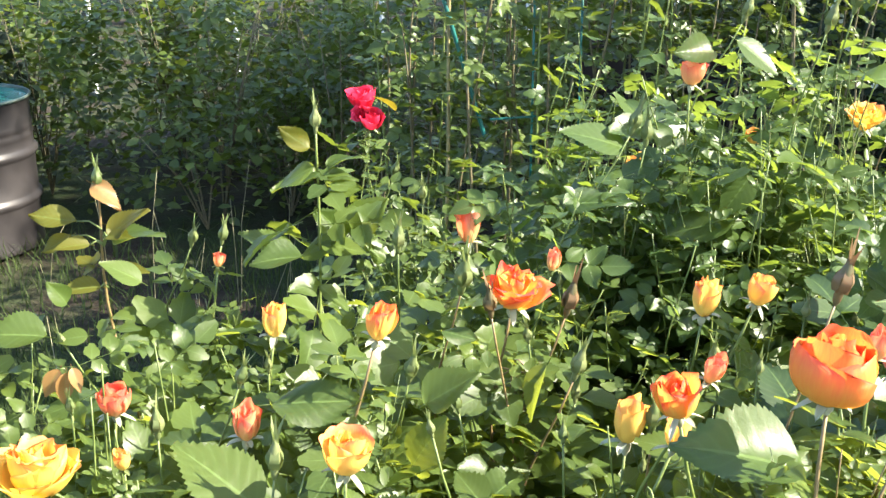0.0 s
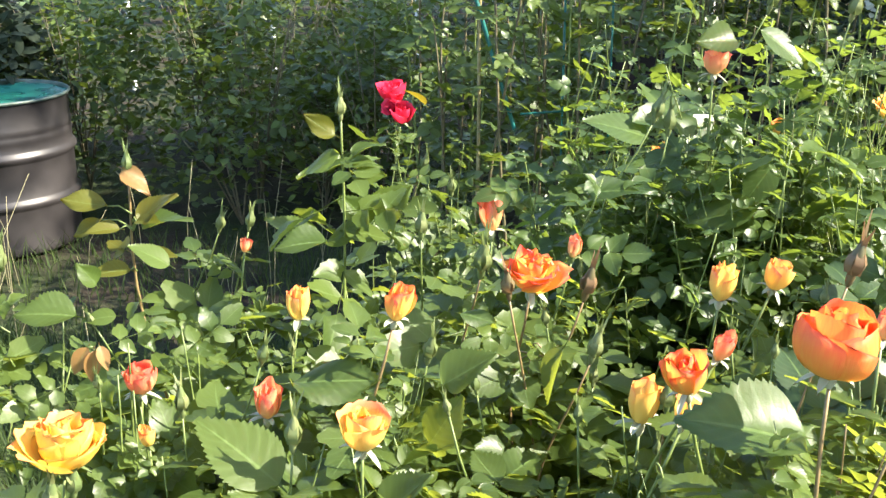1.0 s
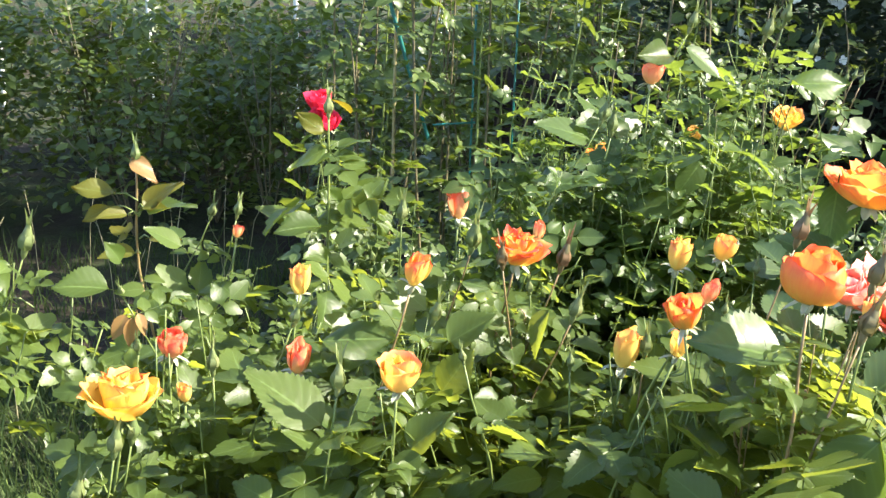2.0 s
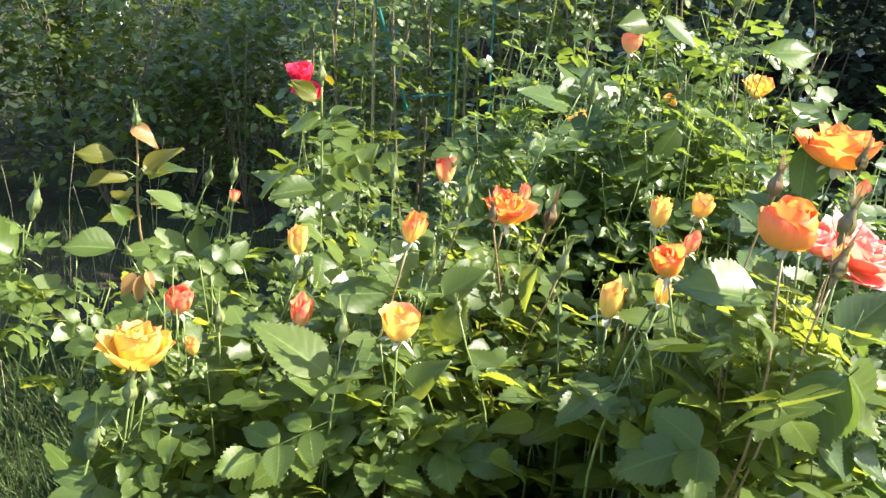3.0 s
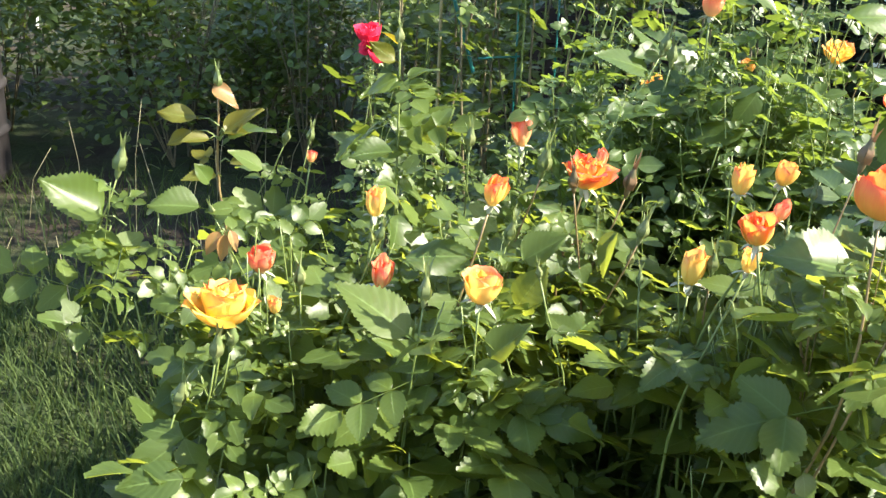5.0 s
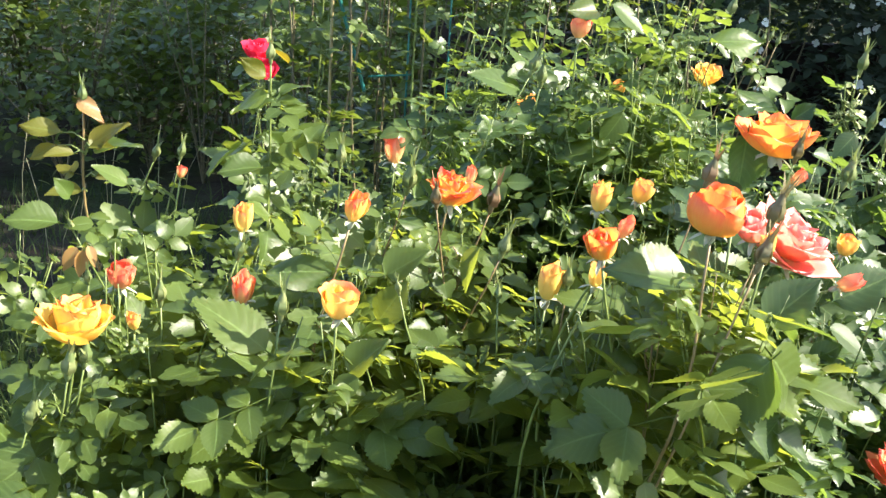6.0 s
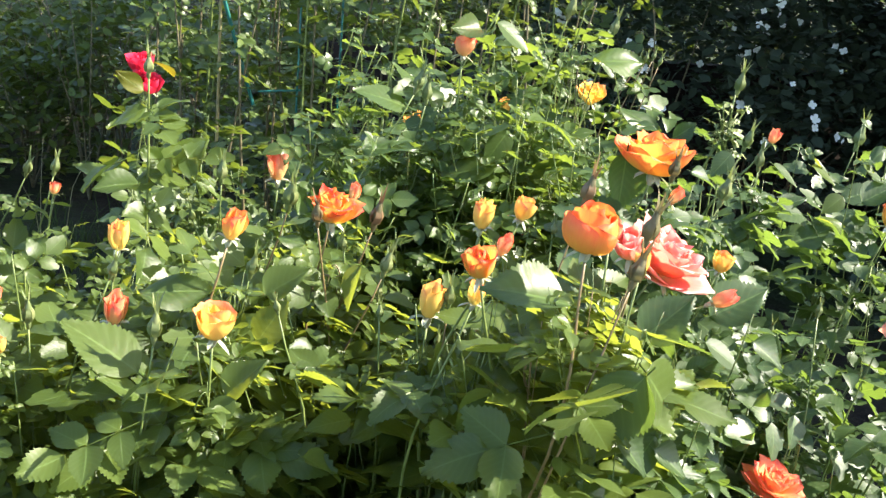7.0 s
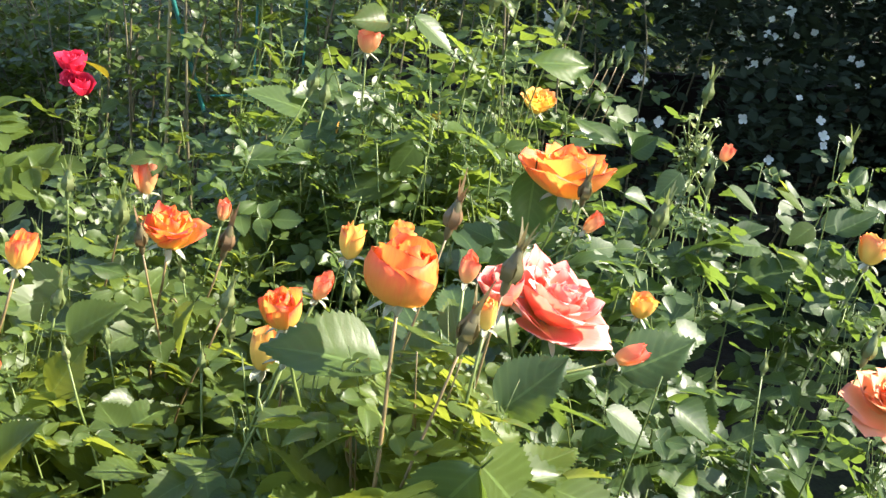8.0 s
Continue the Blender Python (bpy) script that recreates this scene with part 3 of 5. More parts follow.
def flower(bush, kind, at, size, mat, seed, axis=None, label="", sepals=SEPAL_PALE, cane=True, leaves=(0.05, 0.5, 0.045), canemat=CANE, drop=0.0):
    axis = axis or head_axis(bush.rng)
    low = Vector(at) - Vector(axis).normalized() * drop * size
    bloom(bush.top, kind, low - bush.at, axis, size, mat, seed, sepals, label)
    if cane:
        bush.cane(low - Vector(axis).normalized() * 0.012 * size, lean=axis, leaves=leaves, mat=canemat, r=0.0032, tipr=0.0015)
        # side twigs with tiny leaves under the flower
        g = bush.rng
        for k in range(2):
            a = g.uniform(0, 6.28)
            bush.cane(low + Vector((0.035 * math.cos(a), 0.03 * math.sin(a), g.uniform(-0.07, -0.03))), root=low - Vector(axis).normalized() * g.uniform(0.09, 0.14), lean=(0.3 * math.cos(a), 0.3 * math.sin(a), 1), r=0.0014, tipr=0.0003, mat=g.choice((canemat, CANE)), leaves=(0.004, 0.10, 0.024), size=0.6)


def tight(bush, at, size, seed, axis=None, tint=None, leaves=(0.04, 0.45, 0.042), cane=True, canemat=CANE):
    axis = axis or head_axis(bush.rng)
    low = Vector(at) - Vector(axis).normalized() * 0.012 * size
    closed_bud(bush.top, low - bush.at, axis, size, seed, tint)
    if cane:
        bush.cane(low - Vector(axis).normalized() * 0.012 * size, lean=axis, leaves=leaves, mat=canemat, r=0.0026, tipr=0.0012)


def left_bush():
    b = Bush((-0.22, 1.22, 0), "bushy orange rose with half-open yellow blooms and buds", LEAF, 1)
    b.edge = (-0.53, 0.94)
    spots = dict(yellow=(-0.405, 0.956, 1.051), h=(-0.372, 1.111, 1.056), k=(-0.208, 1.032, 1.069), c=(-0.090, 0.908, 1.100), d=(-0.065, 1.035, 1.182), e=(-0.213, 1.270, 1.091))
    b.blooms = [Vector(p) for p in spots.values()]
    flower(b, "open", spots["yellow"], 0.98, P_BUTTER, 3, (0.12, 0.0, 1), "wide-open yellow rose bloom", SEPAL, drop=0.02)
    flower(b, "half", spots["h"], 0.85, P_SALMON, 5, (0.1, -0.2, 1), "salmon-orange opening bud", drop=0.02)
    flower(b, "bud", spots["k"], 0.95, P_SALMON, 7, (0.1, -0.1, 1), "salmon bud beginning to open", drop=0.02)
    flower(b, "half", spots["c"], 0.95, P_YELLOW, 8, (0.1, -0.1, 1), "yellow-orange opening bud", drop=0.02)
    flower(b, "bud", spots["d"], 0.9, P_MIXED, 9, (0.25, -0.05, 1), "flame-coloured bud with pale sepals", drop=0.02, canemat=CANE_RED)
    flower(b, "bud", spots["e"], 1.05, P_YELLOW, 11, (0.1, -0.05, 1), "yellow bud with pink tip", drop=0.02)
    for i, (p, s) in enumerate((((-0.034, 1.081, 1.114), 0.9), ((-0.159, 0.911, 1.098), 0.95), ((-0.060, 1.399, 1.164), 1.0), ((-0.318, 1.081, 1.047), 0.9), ((-0.580, 1.235, 1.162), 1.15), ((-0.360, 1.485, 1.138), 0.8), ((-0.320, 1.505, 1.137), 0.8))):
        tight(b, p, s, i)
    flower(b, "bud", (-0.35, 1.05, 1.013), 0.6, P_YELLOW, 12, None, "small orange bud", SEPAL, drop=0.015)
    flower(b, "bud", (-0.318, 1.45, 1.11), 0.5, P_SALMON, 13, None, "tiny red bud", SEPAL, drop=0.015)
    tight(b, (-0.459, 0.93, 0.947), 1.15, 5)
    tight(b, (-0.411, 0.925, 1.015), 1.0, 7, (0.15, -0.1, 1))
    tight(b, (-0.395, 0.945, 1.02), 0.9, 6)
    b.leaf_at((-0.607, 1.22, 1.083), (-0.678, 1.20, 1.151), 1.0, (0.5, -0.6, 0.6), None, 4, (-0.578, 1.235, 1.063))
    b.leaf_at((-0.582, 1.22, 1.036), (-0.673, 1.20, 1.042), 1.0, (0.2, -0.5, 1), None, 3, (-0.578, 1.235, 1.016))
    b.leaf_at((-0.446, 0.85, 0.875), (-0.522, 0.83, 0.88), 1.0, (0.2, -0.5, 1), None, 3)
    for dx, dz, ln in ((-0.014, 0.004, 0.030), (-0.002, 0.0, 0.036), (0.010, 0.006, 0.026)):
        b.leaf_at((-0.418 + 0.6 * dx, 1.10, 1.098 + dz), (-0.420 + 1.8 * dx, 1.09, 1.098 + dz - ln), 1.0, (0.5 + 20 * dx, -0.8, 0.2), LEAF_RUSTY, 0, (-0.417, 1.105, 1.09))
    # tall young shoots with yellowing leaves
    b.cane((-0.458, 1.388, 1.236), lean=(0, 0, 1), leaves=(0.05, 0.5, 0.075), leafmat=LEAF_YOUNG, mat=CANE_RED, size=0.7)
    tight(b, (-0.458, 1.389, 1.251), 0.8, 2, (0, 0, 1), cane=False)
    for dx, dz, ln in ((0.03, -0.02, 0.035), (-0.05, -0.03, 0.04), (0.055, -0.06, 0.045), (-0.02, -0.08, 0.05)):
        q = Vector((-0.458, 1.388, 1.19 + 1.2 * dz))
        b.leaf_at(q + Vector((0.3 * dx, -0.01, 0.004)), q + Vector((0.3 * dx + ln * (1 if dx > 0 else -1), -0.03, 0.012)), 1.0, (0.15, -0.6, 1), LEAF_YOUNG, 0, q)
    b.cane((-0.175, 1.461, 1.304), lean=(0.03, 0, 1), leaves=(0.035, 0.5, 0.035), mat=CANE)
    tight(b, (-0.175, 1.461, 1.314), 0.85, 3, (0, 0, 1), cane=False)
    b.leaf_at((-0.182, 1.448, 1.275), (-0.225, 1.44, 1.302), 1.0, (0.3, -0.9, 0.3), LEAF_YOUNG, 1)
    # large leaves low in front
    b.leaf_at((-0.02, 0.93, 0.872), (0.053, 0.92, 0.901), 1.0, (0.45, -0.25, 1.0), None, 4)
    b.leaf_at((-0.276, 0.9, 0.881), (-0.21, 0.89, 0.903), 1.0, (0.45, -0.25, 1.0), None, 4)
    b.leaf_at((-0.223, 0.9, 0.905), (-0.162, 0.89, 0.949), 1.0, (0.45, -0.25, 1.0), None, 4)
    b.leaf_at((-0.101, 0.92, 0.927), (-0.038, 0.91, 0.971), 1.0, (0.45, -0.25, 1.0), None, 3)
    b.leaf_at((-0.107, 0.92, 0.903), (-0.05, 0.91, 0.878), 1.0, (0.45, -0.25, 1.0), None, 4)
    b.leaf_at((-0.173, 0.9, 0.885), (-0.134, 0.89, 0.885), 1.0, (0.45, -0.25, 1.0), None, 2)
    b.leaf_at((-0.315, 0.9, 0.905), (-0.271, 0.89, 0.916), 1.0, (0.45, -0.25, 1.0), None, 4)
    b.leaf_at((-0.176, 0.9, 1.012), (-0.219, 0.89, 1.046), 1.0, (0.45, -0.25, 1.0), None, 3)
    b.leaf_at((-0.153, 0.93, 0.982), (-0.106, 0.92, 1.018), 1.0, (0.45, -0.25, 1.0), None, 3)
    b.leaf_at((-0.064, 0.9, 1.005), (-0.106, 0.89, 0.979), 1.0, (0.45, -0.25, 1.0), None, 3)
    b.leaf_at((-0.373, 0.93, 0.948), (-0.33, 0.92, 0.922), 1.0, (0.45, -0.25, 1.0), None, 3)
    b.leaf_at((-0.438, 0.93, 0.891), (-0.386, 0.92, 0.918), 1.0, (0.45, -0.25, 1.0), None, 2)
    # large leaves that stand out
    b.leaf_at((-0.49, 1.385, 1.189), (-0.551, 1.375, 1.199), 1.0, (0.1, -0.6, 1), LEAF_YOUNG, 1, (-0.458, 1.388, 1.177))
    b.leaf_at((-0.465, 1.385, 1.241), (-0.422, 1.375, 1.212), 1.0, (0.6, -0.7, 0.5), LEAF_RUSTY, 1, (-0.458, 1.388, 1.229))
    b.leaf_at((-0.448, 1.385, 1.169), (-0.393, 1.375, 1.216), 1.0, (-0.4, -0.7, 0.8), LEAF_YOUNG, 1, (-0.458, 1.388, 1.157))
    b.leaf_at((-0.446, 1.385, 1.165), (-0.369, 1.375, 1.182), 1.0, (0.1, -0.3, 1), LEAF, 1, (-0.458, 1.388, 1.153))
    b.leaf_at((-0.499, 1.385, 1.169), (-0.538, 1.375, 1.147), 1.0, (0.2, -0.4, 1), LEAF_YOUNG, 1, (-0.458, 1.388, 1.157))
    b.leaf_at((-0.178, 1.455, 1.247), (-0.24, 1.445, 1.217), 1.0, (-0.2, -0.5, 1), LEAF, 2)
    b.leaf_at((-0.161, 1.455, 1.249), (-0.112, 1.445, 1.269), 1.0, (0.2, -0.3, 1), LEAF, 1)
    b.leaf_at((-0.159, 1.44, 1.238), (-0.114, 1.43, 1.239), 1.0, (0.3, -0.5, 1), LEAF, 1)
    b.leaf_at((-0.16, 1.44, 1.219), (-0.11, 1.43, 1.223), 1.0, (0.3, -0.5, 1), LEAF, 2)
    b.leaf_at((-0.142, 1.5, 1.128), (-0.178, 1.49, 1.181), 1.0, (0.3, -0.9, 0.6), LEAF, 4)
    b.leaf_at((-0.131, 1.5, 1.144), (-0.078, 1.49, 1.187), 1.0, (0.4, -0.9, 0.6), LEAF, 4)
    b.leaf_at((-0.173, 1.46, 1.133), (-0.109, 1.45, 1.128), 1.0, (0.3, -0.4, 1), LEAF, 3)
    b.leaf_at((-0.213, 1.47, 1.115), (-0.286, 1.46, 1.156), 1.0, (0.1, -0.35, 1), LEAF, 3)
    b.leaf_at((-0.205, 1.47, 1.111), (-0.15, 1.46, 1.144), 1.0, (0.1, -0.45, 1), LEAF, 2)
    b.leaf_at((-0.082, 1.42, 1.119), (-0.105, 1.41, 1.151), 1.0, (0.3, -0.7, 0.8), LEAF, 2)
    b.leaf_at((-0.385, 1.3, 1.133), (-0.431, 1.29, 1.167), 1.0, (0.2, -0.4, 1), LEAF, 3)
    b.leaf_at((-0.454, 1.22, 1.134), (-0.468, 1.21, 1.167), 1.0, (0.4, -0.7, 0.7), LEAF, 4)
    b.leaf_at((-0.459, 1.16, 1.116), (-0.528, 1.15, 1.13), 1.0, (0.3, -0.5, 1), LEAF, 4)
    b.leaf_at((-0.415, 1.17, 1.113), (-0.453, 1.16, 1.113), 1.0, (0.3, -0.5, 1), LEAF, 3)
    b.leaf_at((-0.019, 1.05, 1.084), (0.037, 1.04, 1.123), 1.0, (0.5, -0.5, 0.9), None, 4)
    b.leaf_at((-0.15, 1.52, 1.131), (-0.185, 1.51, 1.169), 1.0, (0.4, -0.8, 0.7), None, 4)
    b.leaf_at((-0.136, 1.52, 1.131), (-0.088, 1.51, 1.184), 1.0, (0.3, -0.8, 0.7), None, 4)
    b.leaf_at((-0.032, 1.0, 1.038), (0.001, 0.99, 1.097), 1.0, (0.2, -0.6, 0.9), None, 3)
    b.leaf_at((-0.074, 0.92, 1.002), (-0.029, 0.91, 1.051), 1.0, (0.3, -0.4, 1), None, 4)
    b.leaf_at((-0.014, 0.98, 0.83), (0.073, 0.97, 0.878), 1.0, (0.1, -0.8, 0.6), None, 4)
    b.leaf_at((-0.146, 0.95, 0.871), (-0.218, 0.94, 0.88), 1.0, (0.2, -0.6, 0.9), None, 4)
    b.leaf_at((-0.094, 0.92, 0.972), (-0.043, 0.91, 0.975), 1.0, (0.3, -0.5, 1), None, 3)
    b.leaf_at((-0.141, 0.93, 0.998), (-0.2, 0.92, 0.99), 1.0, (0.2, -0.4, 1), None, 3)
    b.leaf_at((-0.178, 0.92, 1.034), (-0.262, 0.95, 1.096), 1.0, (0.65, -0.60, 0.60), None, 3)
    b.leaf_at((-0.182, 1.033, 1.092), (-0.085, 1.033, 1.099), 1.0, (0.1, -0.35, 1), None, 2)
    b.leaf_at((-0.185, 1.355, 1.149), (-0.255, 1.345, 1.150), 1.0, (0.1, -0.35, 1), None, 4)
    b.fill(26, bed(-0.40, 0.05, 0.92, 1.2, 0.92, 1.07))
    b.fill(9, bed(-0.62, -0.46, 1.1, 1.35, 1.0, 1.12), 0.8, (0.0, 0.25, 0.04))
    b.fill(30, bed(-0.42, 0.05, 0.9, 1.5, 0.95, 1.06), 0.6, (0.0, 0.2, 0.022))
    for k in range(9):
        g = b.rng
        tight(b, (g.uniform(-0.5, 0.0), g.uniform(0.95, 1.5), g.uniform(1.02, 1.14)), g.uniform(0.45, 0.75), 60 + k, (g.uniform(-0.3, 0.3), g.uniform(-0.3, 0.2), 1), leaves=(0.03, 0.4, 0.04))
    b.fill(34, bed(-0.58, 0.05, 1.2, 1.6, 0.92, 1.08))
    b.fill(26, bed(-0.36, 0.05, 0.78, 0.95, 0.93, 1.07))
    b.finish()


def middle_bush():
    b = Bush((0.16, 1.16, 0), "bushy orange rose with flame-coloured blooms and buds", LEAF, 2)
    b.hollow = (-0.02, 0.2, 1.05, 0.97)
    spots = dict(open1=(0.081, 1.157, 1.172), ball=(0.262, 0.662, 1.302), half=(0.184, 0.772, 1.225), b=(0.181, 0.959, 1.110), f=(0.286, 1.106, 1.183), g=(0.343, 1.097, 1.195), a=(0.039, 1.489, 1.148))
    b.blooms = [Vector(p) for p in spots.values()] + [Vector((0.466, 0.887, 1.199)), Vector((0.43, 0.87, 1.21)), Vector((0.51, 0.9, 1.18)), Vector((0.545, 1.115, 1.281))]
    flower(b, "ruffle", spots["open1"], 0.95, P_MIXED, 21, (0.1, -0.25, 1), "open flame-orange rose bloom", drop=0.02, canemat=CANE_RED)
    flower(b, "cup", spots["ball"], 0.82, P_GLOBE, 22, (0.05, -0.05, 1), "globe-shaped orange rose bloom", drop=0.028, canemat=CANE_RED, leaves=(0.07, 0.5, 0.035))
    flower(b, "half", spots["half"], 0.8, P_MIXED, 23, (-0.2, -0.1, 1), "red and yellow opening bud", drop=0.02)
    flower(b, "bud", spots["b"], 1.15, P_YELLOW, 24, (0.0, -0.05, 1), "yellow-orange pointed bud", drop=0.02)
    flower(b, "bud", spots["f"], 1.0, P_YELLOW, 25, None, "small yellow bud", drop=0.02)
    flower(b, "half", spots["g"], 0.75, P_YELLOW, 26, None, "small yellow opening bud", drop=0.02)
    flower(b, "bud", spots["a"], 1.1, P_SALMON, 27, (0.05, 0, 1), "coral-pink bud", drop=0.02)
    for i, (p, s, t) in enumerate((((0.024, 1.179, 1.188), 1.2, None), ((0.147, 1.165, 1.164), 1.05, P_RED_BUD), ((0.148, 1.077, 1.121), 0.95, None), ((0.316, 0.654, 1.262), 0.95, P_OLIVE_BUD), ((0.379, 0.765, 1.273), 1.05, P_OLIVE_BUD), ((0.205, 0.949, 1.122), 0.8, None))):
        tight(b, p, s, i + 10, tint=t, canemat=CANE_RED)
    flower(b, "bud", (0.146, 1.35, 1.145), 0.7, P_SALMON, 28, None, "shaded red bud", SEPAL, drop=0.02)
    flower(b, "bud", (0.348, 0.80, 1.258), 0.62, P_SALMON, 29, (0.1, 0, 1), "peach bud with long sepals", drop=0.02)
    flower(b, "bud", (0.218, 0.80, 1.237), 0.6, P_SALMON, 30, None, "peach bud", drop=0.02)
    flower(b, "bud", (0.193, 0.80, 1.176), 0.65, P_YELLOW, 38, None, "small yellow bud", drop=0.015)
    flower(b, "bud", (0.343, 0.70, 1.253), 0.62, P_YELLOW, 39, (0.1, -0.1, 1), "peach-yellow bud", drop=0.02)
    tight(b, (0.051, 1.1, 1.183), 0.85, 19, (-0.1, -0.2, 1), tint=P_RED_BUD, canemat=CANE_RED)
    tight(b, (0.355, 0.90, 1.28), 1.0, 17, tint=P_RED_BUD, canemat=CANE_RED)
    b.leaf_at((0.168, 0.85, 0.916), (0.241, 0.84, 0.896), 1.0, (0.45, -0.25, 1.0), None, 4)
    b.leaf_at((0.357, 0.8, 0.918), (0.405, 0.79, 0.945), 1.0, (0.45, -0.25, 1.0), None, 4)
    b.leaf_at((0.3, 0.8, 0.961), (0.334, 0.79, 0.911), 1.0, (0.45, -0.25, 1.0), None, 3)
    b.leaf_at((0.093, 0.84, 0.999), (0.148, 0.83, 0.978), 1.0, (0.45, -0.25, 1.0), None, 4)
    b.leaf_at((0.185, 0.82, 0.995), (0.131, 0.81, 1.022), 1.0, (0.45, -0.25, 1.0), None, 3)
    b.leaf_at((0.23, 0.76, 1.013), (0.274, 0.75, 1.047), 1.0, (0.45, -0.25, 1.0), None, 4)
    b.leaf_at((0.075, 0.88, 0.985), (0.017, 0.87, 0.982), 1.0, (0.45, -0.25, 1.0), None, 3)
    b.leaf_at((0.247, 0.8, 0.945), (0.29, 0.79, 0.913), 1.0, (0.45, -0.25, 1.0), None, 3)
    b.leaf_at((0.26, 0.682, 1.211), (0.165, 0.692, 1.24), 1.0, (0.05, -0.30, 1), LEAF_MID, 4)
    b.leaf_at((0.375, 0.74, 1.149), (0.431, 0.73, 1.2), 1.0, (0.2, -0.6, 0.8), LEAF_GLOSS, 4)
    b.leaf_at((0.266, 0.68, 1.11), (0.308, 0.67, 1.024), 1.0, (0.7, -0.7, 0.4), None, 2)
    b.leaf_at((0.128, 0.9, 0.979), (0.074, 0.89, 0.958), 1.0, (0.0, -0.4, 1), None, 4)
    b.leaf_at((0.131, 0.88, 0.989), (0.175, 0.87, 0.95), 1.0, (0.2, -0.5, 1), None, 4)
    b.leaf_at((0.208, 0.84, 0.988), (0.175, 0.83, 0.925), 1.0, (-0.35, -0.15, 1), None, 4)
    b.leaf_at((0.218, 0.84, 0.987), (0.256, 0.83, 0.921), 1.0, (-0.35, -0.15, 1), None, 4)
    b.leaf_at((-0.002, 1.1, 1.148), (0.039, 1.09, 1.142), 1.0, (0.3, -0.4, 1), None, 2)
    b.leaf_at((0.113, 1.08, 1.116), (0.084, 1.07, 1.057), 1.0, (-0.35, -0.15, 1), None, 0)
    b.leaf_at((0.244, 0.8, 1.067), (0.187, 0.79, 1.066), 1.0, (0.1, -0.4, 1), None, 4)
    b.leaf_at((0.276, 0.78, 1.097), (0.318, 0.77, 1.122), 1.0, (0.3, -0.4, 1), None, 3)
    b.leaf_at((0.400, 1.416, 1.180), (0.300, 1.455, 1.154), 1.0, (0.2, -0.55, 1), None, 3)
    b.leaf_at((0.330, 0.630, 1.158), (0.400, 0.662, 1.077), 1.0, (0.6, -0.8, 0.4), None, 3)
    b.leaf_at((0.330, 0.630, 1.153), (0.270, 0.642, 1.077), 1.0, (-0.1, -0.9, 0.4), LEAF_GLOSS, 4)
    # broad leaves turned to the sun
    b.leaf_at((0.254, 0.66, 1.119), (0.293, 0.65, 1.042), 1.0, (0.7, -0.2, 0.9), None, 3)
    b.leaf_at((0.335, 0.68, 1.058), (0.376, 0.67, 1.008), 1.0, (0.45, -0.8, 1.2), LEAF_GLOSS, 4)
    b.leaf_at((0.295, 0.68, 1.005), (0.343, 0.67, 0.965), 1.0, (0.45, -0.8, 1.2), LEAF_GLOSS, 4)
    b.leaf_at((0.132, 0.72, 1.008), (0.184, 0.71, 0.96), 1.0, (0.7, -0.2, 0.9), None, 4)
    b.leaf_at((0.232, 0.7, 1.02), (0.278, 0.69, 0.975), 1.0, (0.7, -0.2, 0.9), None, 3)
    b.leaf_at((0.203, 0.74, 1.089), (0.166, 0.73, 1.044), 1.0, (0.7, -0.2, 0.9), None, 3)
    b.leaf_at((0.374, 0.74, 1.081), (0.418, 0.73, 1.049), 1.0, (0.45, -0.8, 1.2), LEAF_GLOSS, 4)
    b.leaf_at((0.125, 0.84, 1.038), (0.167, 0.83, 1.004), 1.0, (0.7, -0.2, 0.9), None, 4)
    b.leaf_at((0.321, 0.8, 1.019), (0.359, 0.79, 0.981), 1.0, (0.7, -0.2, 0.9), None, 3)
    b.leaf_at((0.403, 0.72, 1.018), (0.448, 0.71, 0.982), 1.0, (0.45, -0.8, 1.2), LEAF_GLOSS, 4)
    b.leaf_at((0.226, 0.82, 0.962), (0.191, 0.81, 0.93), 1.0, (0.7, -0.2, 0.9), None, 3)
    b.leaf_at((0.013, 0.84, 0.958), (0.061, 0.83, 0.931), 1.0, (0.7, -0.2, 0.9), None, 4)
    b.leaf_at((0.29, 0.86, 1.025), (0.253, 0.85, 1.0), 1.0, (0.7, -0.2, 0.9), None, 3)
    # short forked canes with small leaves under the globe-shaped bloom
    for q, root in (((0.285, 0.69, 1.225), (0.30, 0.74, 1.10)), ((0.325, 0.70, 1.215), (0.30, 0.74, 1.10)), ((0.245, 0.72, 1.19), (0.262, 0.76, 1.06)), ((0.36, 0.76, 1.21), (0.33, 0.79, 1.07))):
        b.cane(q, root=root, lean=(0.5 * (q[0] - root[0]) * 10, -0.2, 1), r=0.002, tipr=0.0006, mat=CANE_RED, leaves=(0.0, 0.11, 0.022), size=0.5)
    # bare green canes of old blooms
    for k in range(4):
        b.cane((0.17 + 0.030 * k + 0.01 * (k % 3), 0.80 + 0.02 * (k % 4), 1.10 + 0.03 * (k % 3)), lean=(0.06 * (k - 6), -0.1, 1), leaves=(0.0, 0.4, 0.07), r=0.003, tipr=0.0012, size=0.5)
    b.fill(30, bed(-0.02, 0.46, 0.85, 1.45, 0.96, 1.08), 0.6, (0.0, 0.2, 0.022))
    for k in range(9):
        g = b.rng
        tight(b, (g.uniform(0.0, 0.45), g.uniform(0.9, 1.4), g.uniform(1.04, 1.15)), g.uniform(0.45, 0.75), 60 + k, (g.uniform(-0.3, 0.3), g.uniform(-0.3, 0.2), 1), leaves=(0.03, 0.4, 0.04))
    b.fill(44, bed(-0.02, 0.46, 0.92, 1.5, 0.918, 1.088))
    b.fill(30, bed(0.15, 0.46, 0.72, 0.98, 1.02, 1.14, 0.9, 0.8))
    b.finish()


